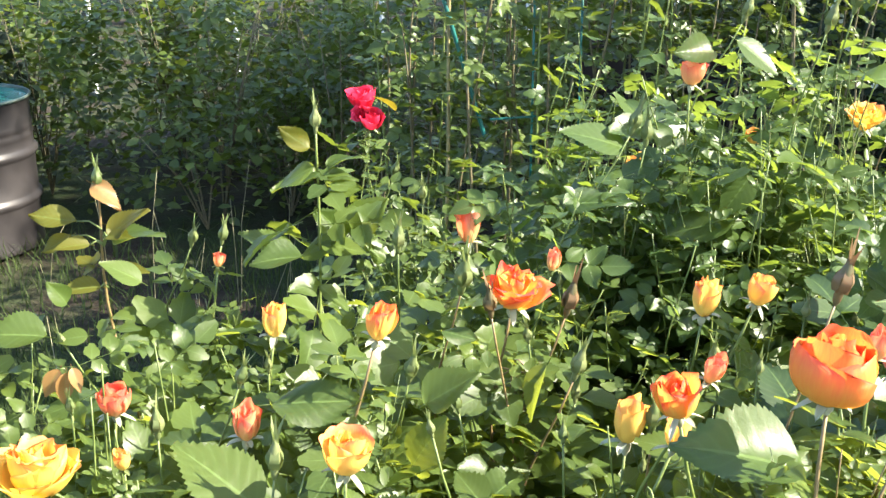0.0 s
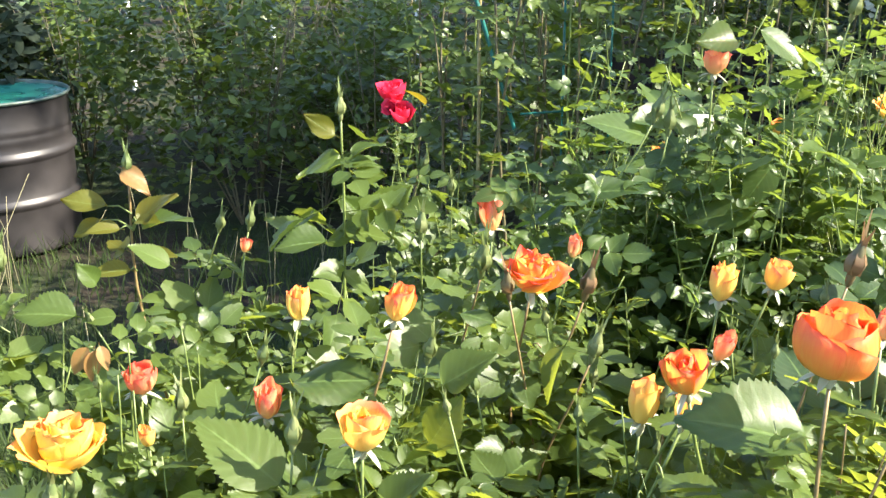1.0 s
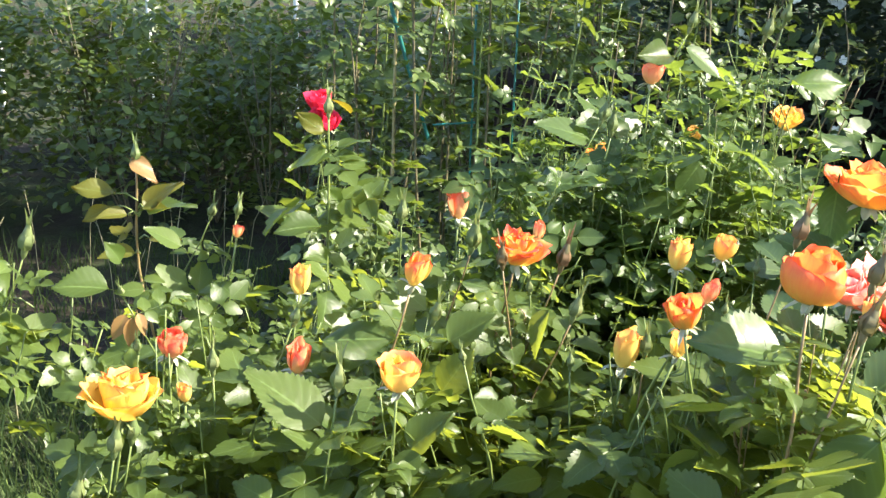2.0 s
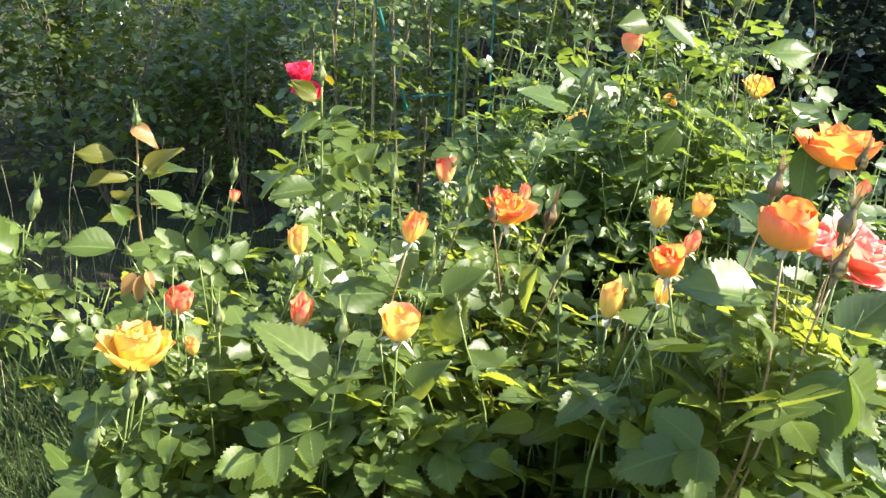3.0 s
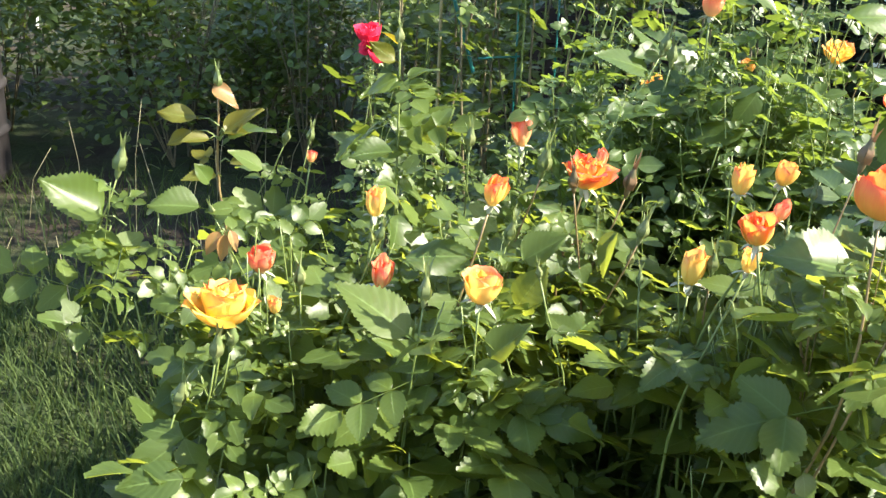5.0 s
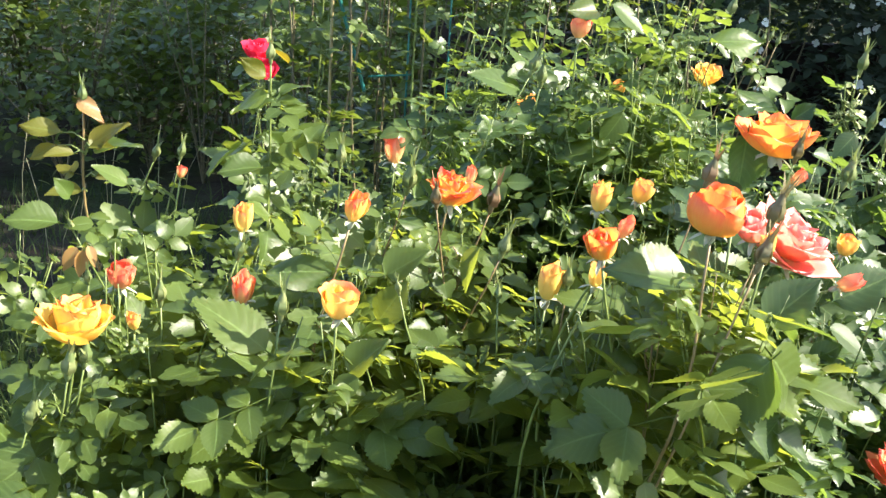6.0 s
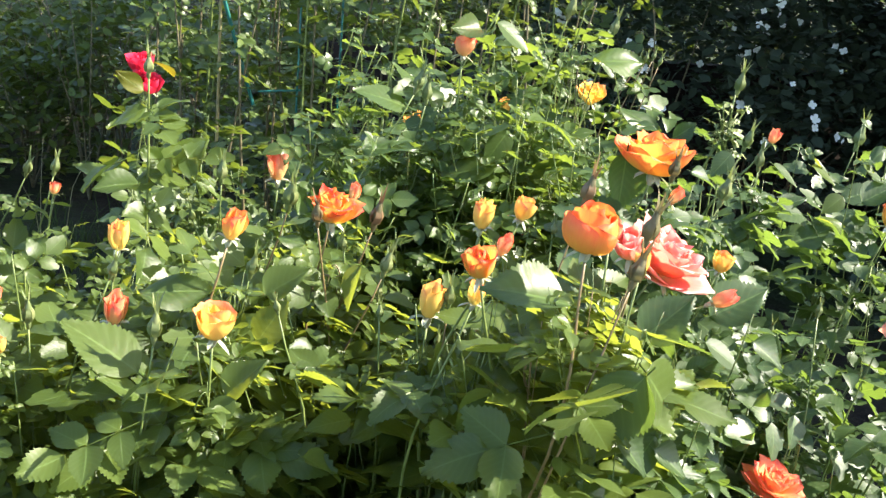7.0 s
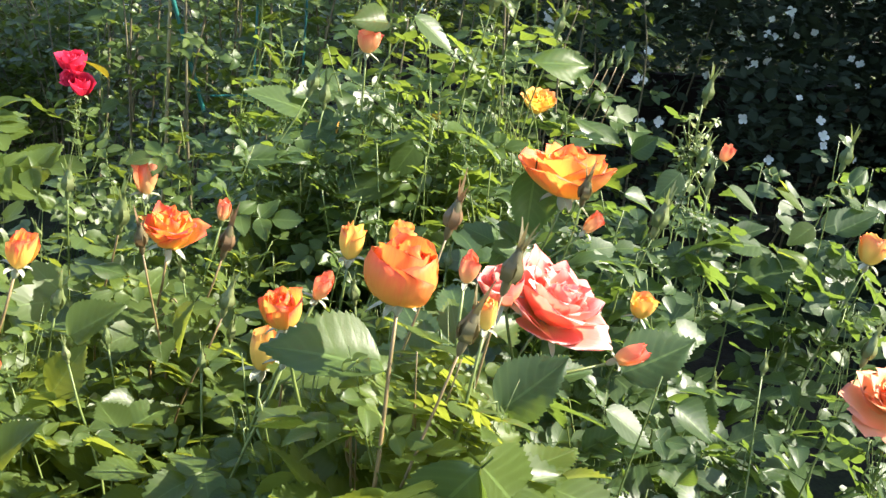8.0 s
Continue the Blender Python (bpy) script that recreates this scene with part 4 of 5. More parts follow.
def right_bush():
    b = Bush((0.70, 1.12, 0), "coral and orange rose bush with glossy dark leaves", LEAF_GLOSS, 3)
    spots = dict(org=(0.545, 1.115, 1.281), pink=(0.466, 0.887, 1.199), small=(0.552, 0.880, 1.143), top=(0.816, 1.254, 1.284), pk2=(0.922, 0.932, 1.070), yel=(1.050, 1.220, 1.162), low=(0.685, 0.88, 0.868))
    b.blooms = [Vector(p) for p in spots.values()]
    flower(b, "bowl", spots["org"], 1.22, P_ORANGE, 31, (0.1, -0.05, 1), "large open orange rose bloom", drop=0.025)
    flower(b, "wide", spots["pink"], 1.22, P_PINK, 32, (0.30, -0.30, 1), "wide-open coral-pink rose bloom", drop=0.02)
    flower(b, "bud", spots["small"], 0.8, P_SALMON, 33, (0.9, -0.2, 0.5), "small salmon bud lying sideways", drop=0.02)
    flower(b, "bud", spots["top"], 0.62, P_SALMON, 34, (0.45, -0.1, 1), "salmon bud in green sepals", SEPAL, drop=0.02)
    flower(b, "wide", spots["pk2"], 1.0, P_PEACH, 35, (-0.2, -0.3, 1), "ruffled salmon rose bloom", drop=0.02)
    flower(b, "half", spots["yel"], 1.0, P_YELLOW, 36, None, "yellow opening bud", drop=0.02)
    flower(b, "wide", spots["low"], 0.85, P_SALMON, 37, (0.1, -0.2, 1), "salmon-red rose bloom low in the bush", drop=0.02)
    flower(b, "half", (0.401, 0.86, 1.221), 0.9, P_PINK, 45, (-0.3, -0.3, 1), "deep pink opening bloom", drop=0.02)
    flower(b, "bud", (0.575, 1.10, 1.217), 0.7, P_SALMON, 46, (0.6, -0.2, 0.8), "small coral bud", drop=0.015)
    flower(b, "half", (0.612, 1.0, 1.151), 0.65, P_YELLOW, 47, None, "yellow-orange opening bud", drop=0.02)
    for i, (p, s) in enumerate((((0.700, 1.177, 1.212), 1.2), ((0.994, 1.700, 1.305), 1.2), ((1.248, 1.628, 1.218), 1.3), ((0.850, 1.389, 1.251), 1.0), ((0.800, 1.258, 1.246), 0.9), ((0.900, 0.974, 1.116), 1.0), ((1.120, 1.286, 1.185), 1.0))):
        tight(b, p, s, i + 20)
    tight(b, (0.543, 1.05, 1.275), 0.9, 27, (0.05, -0.2, 1), P_OLIVE_BUD)
    b.fill(50, bed(0.46, 0.78, 0.85, 1.3, 0.82, 1.05, 0.95, 0.8), 0.82)
    b.leaf_at((0.407, 0.8, 0.943), (0.45, 0.79, 1.002), 1.0, (0.45, -0.8, 1.2), None, 4)
    b.leaf_at((0.428, 0.8, 0.93), (0.525, 0.79, 0.931), 1.0, (0.45, -0.8, 1.2), None, 4)
    b.leaf_at((0.401, 0.8, 0.935), (0.354, 0.79, 0.917), 1.0, (0.45, -0.8, 1.2), None, 4)
    b.leaf_at((0.692, 1.0, 0.985), (0.724, 0.99, 1.048), 1.0, (0.6, -0.6, 0.8), None, 4)
    b.leaf_at((0.62, 1.0, 1.036), (0.686, 0.99, 0.995), 1.0, (0.6, -0.6, 0.8), None, 3)
    b.leaf_at((0.578, 0.95, 1.091), (0.66, 0.94, 1.132), 1.0, (0.1, -0.7, 0.8), None, 4)
    b.leaf_at((0.67, 0.98, 0.899), (0.575, 0.97, 0.944), 1.0, (0.4, -0.6, 0.8), None, 4)
    b.leaf_at((0.894, 1.25, 1.154), (0.811, 1.24, 1.163), 1.0, (0.2, -0.4, 1), None, 3)
    b.leaf_at((1.144, 1.5, 1.114), (1.222, 1.49, 1.148), 1.0, (0.3, -0.5, 1), None, 3)
    b.leaf_at((0.896, 1.3, 1.077), (0.981, 1.29, 1.123), 1.0, (0.3, -0.5, 1), None, 3)
    b.leaf_at((0.958, 1.1, 0.827), (0.872, 1.09, 0.896), 1.0, (0.5, -0.6, 0.8), None, 4)
    b.leaf_at((0.73, 1.0, 0.887), (0.8, 0.99, 0.851), 1.0, (0.5, -0.6, 0.8), None, 4)
    for k in range(9):
        g = b.rng
        tight(b, (g.uniform(0.5, 1.0), g.uniform(0.95, 1.4), g.uniform(0.95, 1.1)), g.uniform(0.45, 0.75), 60 + k, (g.uniform(-0.3, 0.3), g.uniform(-0.3, 0.2), 1), leaves=(0.03, 0.4, 0.04))
    b.fill(24, bed(0.36, 0.58, 0.72, 0.88, 0.86, 1.0, 0.6, 0), 0.9)
    b.fill(20, bed(0.5, 0.78, 0.76, 0.98, 0.72, 0.88, 0.6, 0), 0.9)
    b.fill(13, bed(0.52, 0.68, 1.05, 1.35, 1.098, 1.218))
    b.fill(26, bed(0.74, 1.2, 0.88, 1.3, 0.72, 0.90, 0.95, 0.8), 0.8)
    b.fill(5, bed(0.85, 1.35, 1.3, 1.75, 1.02, 1.14))
    # pale glossy leaves low at the front
    b.leaf_at((0.269, 0.70, 1.096), (0.306, 0.685, 1.030), 1.0, (0.30, -1.00, 0.95), None, 3)
    b.leaf_at((0.413, 0.74, 1.026), (0.373, 0.725, 0.976), 1.0, (0.37, -0.97, 0.95), None, 2)
    b.leaf_at((0.422, 0.74, 0.944), (0.486, 0.725, 0.956), 1.0, (0.23, -0.85, 0.95), None, 2)
    b.leaf_at((0.387, 0.74, 0.964), (0.315, 0.725, 0.952), 1.0, (0.60, -0.65, 0.95), None, 3)
    b.leaf_at((0.526, 0.86, 1.091), (0.579, 0.845, 1.059), 1.0, (0.10, -0.40, 1.0), None, 3)
    b.leaf_at((0.633, 0.92, 1.066), (0.684, 0.905, 1.025), 1.0, (0.44, -0.91, 0.95), None, 4)
    b.leaf_at((0.509, 0.86, 1.045), (0.542, 0.845, 1.071), 1.0, (0.28, -1.00, 0.95), None, 4)
    b.leaf_at((0.388, 0.76, 1.071), (0.425, 0.745, 1.023), 1.0, (0.29, -0.59, 0.95), None, 4)
    b.leaf_at((0.653, 0.92, 0.967), (0.669, 0.905, 0.996), 1.0, (0.56, -0.65, 0.95), None, 4)
    b.leaf_at((0.622, 0.90, 0.913), (0.642, 0.885, 0.942), 1.0, (0.55, -0.95, 0.95), None, 2)
    b.leaf_at((0.550, 0.88, 0.973), (0.562, 0.865, 1.017), 1.0, (0.34, -0.74, 0.95), None, 2)
    b.leaf_at((0.263, 0.76, 0.979), (0.286, 0.745, 0.971), 1.0, (0.52, -0.62, 0.95), None, 4)
    b.leaf_at((0.282, 0.74, 0.967), (0.292, 0.725, 0.953), 1.0, (0.59, -1.01, 0.95), None, 3)
    b.leaf_at((0.735, 0.95, 0.932), (0.768, 0.935, 0.948), 1.0, (0.47, -0.71, 0.95), None, 3)
    b.leaf_at((0.543, 0.82, 0.884), (0.503, 0.805, 0.932), 1.0, (0.42, -0.96, 0.95), None, 3)
    b.leaf_at((0.767, 0.95, 0.871), (0.801, 0.935, 0.841), 1.0, (0.41, -1.01, 0.95), None, 2)
    # leaves that stand clear on the outer shoots
    b.leaf_at((0.853, 1.3, 1.227), (0.904, 1.29, 1.195), 1.0, (0.45, -0.45, 0.9), None, 3)
    b.leaf_at((0.941, 1.32, 1.222), (0.992, 1.31, 1.195), 1.0, (0.45, -0.45, 0.9), LEAF, 3)
    b.leaf_at((1.053, 1.35, 1.231), (1.085, 1.34, 1.21), 1.0, (0.45, -0.45, 0.9), LEAF, 2)
    b.leaf_at((1.04, 1.3, 1.165), (1.101, 1.29, 1.201), 1.0, (0.45, -0.45, 0.9), None, 4)
    b.leaf_at((1.001, 1.3, 1.174), (0.959, 1.29, 1.148), 1.0, (0.45, -0.45, 0.9), LEAF, 3)
    b.leaf_at((0.803, 1.25, 1.183), (0.847, 1.24, 1.155), 1.0, (0.45, -0.45, 0.9), None, 4)
    b.leaf_at((0.8, 1.35, 1.233), (0.762, 1.34, 1.194), 1.0, (0.45, -0.45, 0.9), None, 3)
    b.leaf_at((0.675, 1.25, 1.222), (0.722, 1.24, 1.199), 1.0, (0.45, -0.45, 0.9), None, 4)
    b.leaf_at((0.933, 1.34, 1.247), (0.97, 1.33, 1.22), 1.0, (0.45, -0.45, 0.9), LEAF, 1)
    b.leaf_at((0.866, 1.28, 1.158), (0.912, 1.27, 1.178), 1.0, (0.45, -0.45, 0.9), None, 4)
    b.leaf_at((1.103, 1.35, 1.253), (1.069, 1.34, 1.227), 1.0, (0.45, -0.45, 0.9), None, 2)
    b.leaf_at((0.941, 1.2, 1.145), (0.886, 1.19, 1.171), 1.0, (0.45, -0.45, 0.9), LEAF, 2)
    for q in ((0.916, 1.33, 1.259), (1.119, 1.36, 1.252), (0.812, 1.27, 1.274), (1.052, 1.36, 1.292)):
        b.cane(q, lean=(0.1, 0.05, 1), r=0.003, tipr=0.0008, mat=CANE, leaves=(0.0, 0.3, 0.035), size=0.75)
    # a tall cluster of curled young shoots
    for k in range(7):
        b.cane((0.985 + 0.012 * k - 0.04, 1.69 + 0.01 * (k % 3), 1.22 + 0.02 * (k % 4)), lean=(0.15 * (k - 3), 0, 1), r=0.0025, leaves=(0.0, 0.10, 0.02), size=0.4, leafmat=SEPAL)
    b.finish((0.2, 0.2, 1.1))


def back_bush():
    b = Bush((0.48, 1.72, 0), "tall rose bush with many thin green canes", LEAF_MID, 4)
    spots = dict(i=(0.347, 1.508, 1.367), y=(0.715, 1.81, 1.243), s1=(0.330, 1.737, 1.189), s2=(0.620, 1.788, 1.237))
    b.blooms = [Vector(spots["i"]), Vector(spots["y"])]
    flower(b, "half", spots["i"], 0.8, P_SALMON, 41, (0.05, 0, 1), "peach opening bud", drop=0.02)
    flower(b, "ruffle", spots["y"], 0.9, P_BUTTER, 42, (0.1, -0.2, 1), "open yellow rose bloom", drop=0.02)
    flower(b, "bud", spots["s1"], 0.8, P_YELLOW, 43, None, "small yellow bud", drop=0.02)
    for i, p in enumerate(((0.270, 1.491, 1.308), (0.290, 1.510, 1.287), (0.530, 1.496, 1.448), (0.600, 1.596, 1.464), (0.470, 1.695, 1.441), (0.700, 1.694, 1.401))):
        tight(b, p, 1.0, i + 30)
    b.leaf_at((0.816, 1.9, 1.206), (0.91, 1.85, 1.17), 1.0, (0.3, -0.4, 1), None, 2)
    b.leaf_at((0.620, 1.592, 1.344), (0.740, 1.612, 1.349), 1.0, (0.3, -0.4, 1), None, 2)
    b.leaf_at((0.375, 1.5, 1.398), (0.315, 1.48, 1.407), 1.0, (-0.55, -0.6, 0.45), LEAF, 4)
    flower(b, "bud", (0.313, 1.75, 1.176), 0.6, P_YELLOW, 48, None, "small yellow bud", SEPAL, drop=0.015)
    flower(b, "half", (0.513, 1.75, 1.221), 0.6, P_YELLOW, 49, None, "small yellow bloom", SEPAL, drop=0.015)
    for k in range(4):
        tight(b, (0.90 + 0.018 * k, 2.0, 1.30 + 0.006 * (k % 3)), 0.6, 50 + k, (0.3, 0, 1), leaves=(0.06, 0.4, 0.05), canemat=CANE_RED)
    b.leaf_at((0.882, 1.74, 1.174), (0.93, 1.73, 1.206), 1.0, (0.8, -0.5, 0.6), LEAF_GLOSS, 4)
    b.leaf_at((0.173, 1.46, 1.191), (0.267, 1.45, 1.206), 1.0, (0.2, -0.4, 1), None, 1)
    b.leaf_at((0.513, 1.15, 1.272), (0.505, 1.14, 1.179), 1.0, (0.1, -0.9, 0.3), LEAF_GLOSS, 4)
    b.leaf_at((0.425, 1.45, 1.237), (0.387, 1.44, 1.178), 1.0, (0.4, -0.8, 0.5), None, 3)
    b.leaf_at((0.276, 1.6, 1.24), (0.178, 1.59, 1.278), 1.0, (0.2, -0.5, 1), None, 3)
    b.leaf_at((0.43, 1.6, 1.402), (0.497, 1.59, 1.357), 1.0, (0.4, -0.6, 0.8), None, 3)
    b.leaf_at((0.525, 1.6, 1.336), (0.572, 1.59, 1.288), 1.0, (0.4, -0.6, 0.8), None, 3)
    b.fill(40, bed(0.05, 0.62, 1.32, 1.58, 0.98, 1.2), 0.62)
    for k in range(34):
        g = b.rng
        b.cane((g.uniform(0.2, 0.66), g.uniform(1.42, 1.95), g.uniform(1.08, 1.36)), lean=(g.uniform(-0.3, 0.3), g.uniform(-0.3, 0.2), 1), r=0.0026, tipr=0.0009, mat=CANE, leaves=(0.0, 0.4, 0.05), size=0.7)
    for fx, fy, fz in ((0.47, 1.50, 1.15), (0.53, 1.52, 1.17), (0.50, 1.50, 1.27), (0.36, 1.52, 1.28), (0.62, 1.62, 1.33), (0.30, 1.5, 1.2)):
        g = b.rng
        for k in range(6):
            b.cane((fx + g.uniform(-0.05, 0.05), fy + g.uniform(-0.05, 0.03), fz + g.uniform(-0.05, 0.05)), lean=(g.uniform(-0.35, 0.35), g.uniform(-0.3, 0.1), 1), r=0.0022, tipr=0.0006, mat=g.choice((CANE, CANE, CANE_STRAW)), leaves=(0.0, 0.4, 0.05), size=0.62)
    b.fill(85, bed(0.2, 0.70, 1.5, 2.0, 1.058, 1.418), 0.62, (0.0, 0.5, 0.036))
    b.fill(40, bed(0.2, 0.75, 1.45, 1.7, 0.945, 1.225), 0.6)
    b.finish()


def red_bush():
    b = Bush((0.0, 2.75, 0), "rose bush with one crimson bloom and small leaves", LEAF_BACK, 5)
    b.blooms = [Vector((-0.222, 2.80, 1.098)), Vector((-0.19, 2.78, 1.05)), Vector((-0.21, 2.79, 1.08))]
    flower(b, "half", (-0.210, 2.80, 1.102), 1.45, P_RED, 51, (-0.1, -0.35, 1), "crimson rose bloom", SEPAL, drop=0.02)
    bloom(b.top, "ruffle", Vector((-0.206, 2.775, 1.064)) - b.at, (-0.45, -0.8, 0.5), 0.62, P_RED, 53, SEPAL, "crimson rose bloom pressed against its neighbours")
    bloom(b.top, "half", Vector((-0.188, 2.765, 1.032)) - b.at, (0.2, -0.5, 1), 1.2, P_RED, 52, SEPAL, "crimson rose bloom beside it")
    for i, p in enumerate(((-0.120, 2.679, 0.946), (-0.050, 2.577, 0.910))):
        tight(b, p, 1.2, i + 40)
    b.leaf_at((-0.122, 2.76, 1.077), (-0.173, 2.74, 1.13), 1.0, (0.1, 0.35, 1), LEAF_YOUNG, 0)
    b.fill(60, bed(-0.25, 0.75, 2, 2.9, 0.664, 0.994), 0.8)
    b.finish()


def climber():
    b = Bush((0.35, 3.35, 0), "climbing rose with thin brown canes tied to a teal support", LEAF_BACK, 6)
    g = b.rng
    for k in range(60):
        x, y = g.uniform(-0.2, 1.5), g.uniform(2.95, 3.8)
        b.cane((x, y, g.uniform(1.1, 1.9)), root=(x + g.uniform(-0.15, 0.15), y + g.uniform(-0.1, 0.1), 0), lean=(g.uniform(-0.2, 0.2), 0, 1), r=0.006, tipr=0.002, mat=g.choice((CANE_OLD, CANE_OLD, CANE)), leaves=(0.0, 1.5, 0.045), size=0.8)
    b.cane((0.045, 3.1, 1.55), root=(-0.05, 3.12, 0), lean=(0.12, 0, 1), r=0.007, tipr=0.004, mat=CANE_PALE, leaves=(0.5, 0.6, 0.1))
    b.finish()


def support():
    top = thing("plant_support", (0.3, 3.15, 0), "teal plastic-coated rod frame holding up the climbing rose", "plant support")
    def rod(name, a, c, r=0.0035):
        raw = Raw()
        raw.tube([Vector(a), (Vector(a) + Vector(c)) / 2, Vector(c)], r, r, 8)
        part(name, raw.mesh(name, CORD), top)
    rod("upright", (-0.042, -0.05, 0), (-0.042, -0.05, 1.75))
    rod("upright", (0.11, 0.09, 0), (0.11, 0.09, 1.75))
    rod("brace", (-0.18, -0.10, 0.95), (-0.38, -0.10, 1.60), 0.006)
    rod("crossbar", (-0.165, -0.06, 0.99), (-0.03, -0.05, 0.998))


left_bush()
middle_bush()
right_bush()
back_bush()
red_bush()
climber()
support()


# ---- drum ----
def steel_drum():
    top = thing("steel_drum", (-2.33, 5.0, 0), "dark grey steel drum with a worn teal top", "drum")
    raw = Raw()
    prof = [(0.0, 0.0), (0.375, 0.0), (0.382, 0.01), (0.378, 0.03)]
    for z in (0.24, 0.46):
        prof += [(0.375, z - 0.03), (0.380, z - 0.02), (0.391, z - 0.008), (0.391, z + 0.008), (0.380, z + 0.02), (0.375, z + 0.03)]
    for z in (0.54, 0.58):
        prof += [(0.375, z - 0.012), (0.3795, z), (0.375, z + 0.012)]
    prof += [(0.375, 0.70), (0.378, 0.712)]
    raw.lathe(prof, 56)
    part("body", raw.mesh("body", DRUM), top)
    raw = Raw()
    raw.lathe([(0.376, 0.708), (0.386, 0.712), (0.387, 0.720), (0.381, 0.726), (0.373, 0.720), (0.372, 0.706)], 56)
    part("rim", raw.mesh("rim", RIM), top, label="worn pale rim")
    raw = Raw()
    raw.lathe([(0.372, 0.708), (0.36, 0.706), (0.19, 0.708), (0.18, 0.704), (0.001, 0.705)], 56)
    part("lid", raw.mesh("lid", TEAL), top, label="teal painted lid")


steel_drum()


# ---- background plants ----
def small_leaf(seed, slim=0.32):
    rng = random.Random(seed)
    raw = Raw()
    f, c = rng.uniform(0.1, 0.35), rng.uniform(-0.3, 0.1)
    rows = [[(-slim * w, t, f * slim * w + c * t * t), (0, t, c * t * t), (slim * w, t, f * slim * w + c * t * t)] for t, w in ((0, 0.08), (0.3, 0.9), (0.65, 0.8), (1, 0.03))]
    raw.grid(rows, [[(0, t), (0.5, t), (1, t)] for t in (0, 0.3, 0.65, 1)])
    return raw


SMALL = [small_leaf(i, 0.28 + 0.02 * i) for i in range(6)]


def leaf_cloud(raw, count, place, size, seed):
    g = random.Random(seed)
    for _ in range(count):
        p = place(g)
        if p is None:
            continue
        out = Vector((g.uniform(-1, 1), g.uniform(-1, 1), g.uniform(-0.5, 0.6)))
        up = Vector((g.uniform(-0.7, 0.9), g.uniform(-0.7, 0.7), 1))
        raw.add(SMALL[g.randrange(6)], aim(p, out, up, size * g.uniform(0.6, 1.3)))


def hedge():
    top = thing("berry_hedge", (-1.5, 6.2, 0), "rough sunlit hedge of leafy berry canes behind the grass", "hedge", kind="stuff")
    g = random.Random(5)
    clumps = [(g.uniform(-4.2, 2.2), g.uniform(-1.1, 1.3), g.uniform(0.25, 0.5), g.uniform(0.6, 1.12)) for _ in range(90)]
    clumps += [(g.uniform(2.2, 6.2), g.uniform(0.3, 1.6), g.uniform(0.3, 0.5), g.uniform(0.8, 1.3)) for _ in range(44)]

    def place(q):
        cx, cy, r, h = q.choice(clumps)
        a, e = q.uniform(0, 6.28), q.random() ** 0.5
        t = q.random() ** 0.6
        s = r * e * (1.05 - 0.5 * t)
        p = Vector((cx + s * math.cos(a), cy + s * math.sin(a), 0.05 + h * t))
        return None if (p.xy - Vector((-0.83, -1.2))).length < 0.5 else p
    raw = Raw()
    leaf_cloud(raw, 50000, place, 0.058, 6)
    tagged(part("foliage", raw.mesh("foliage", HEDGE), top), kind="stuff")
    raw = Raw()
    for cx, cy, r, h in clumps:
        if math.hypot(cx + 0.83, cy + 1.2) < 0.9:
            continue
        for _ in range(5):
            a = g.uniform(0, 6.28)
            raw.tube([Vector((cx, cy, 0)), Vector((cx + 0.3 * r * math.cos(a), cy + 0.3 * r * math.sin(a), 0.5 * h)), Vector((cx + 0.8 * r * math.cos(a), cy + 0.8 * r * math.sin(a), h))], 0.006, 0.002, 4)
    tagged(part("undergrowth", raw.mesh("undergrowth", CANE_OLD), top), kind="stuff")


def dark_shrub():
    top = thing("elder_shrub", (-3.2, 5.7, 0), "broad dark green shrub beside the hedge", "shrub")
    raw = Raw()

    def place(q):
        a, e, t = q.uniform(0, 6.28), q.random() ** 0.4, q.random()
        r = (0.95 + 0.3 * noise.noise(Vector((3 * math.cos(a), 3 * math.sin(a), 3 * t)))) * e * math.sqrt(max(0.05, 1 - (t - 0.3) ** 2 * 1.6))
        return Vector((r * math.cos(a), 0.7 * r * math.sin(a), 0.05 + 1.25 * t))
    leaf_cloud(raw, 7000, place, 0.085, 33)
    tagged(part("foliage", raw.mesh("foliage", SHRUB), top), kind="stuff")
    for k in range(6):
        raw = Raw()
        raw.tube([Vector((0, 0, 0)), Vector((0.2 * math.cos(k), 0.2 * math.sin(k), 0.5)), Vector((0.5 * math.cos(k), 0.4 * math.sin(k), 1.0))], 0.015, 0.005, 5)
        part("branch", raw.mesh("branch", CANE_OLD), top)


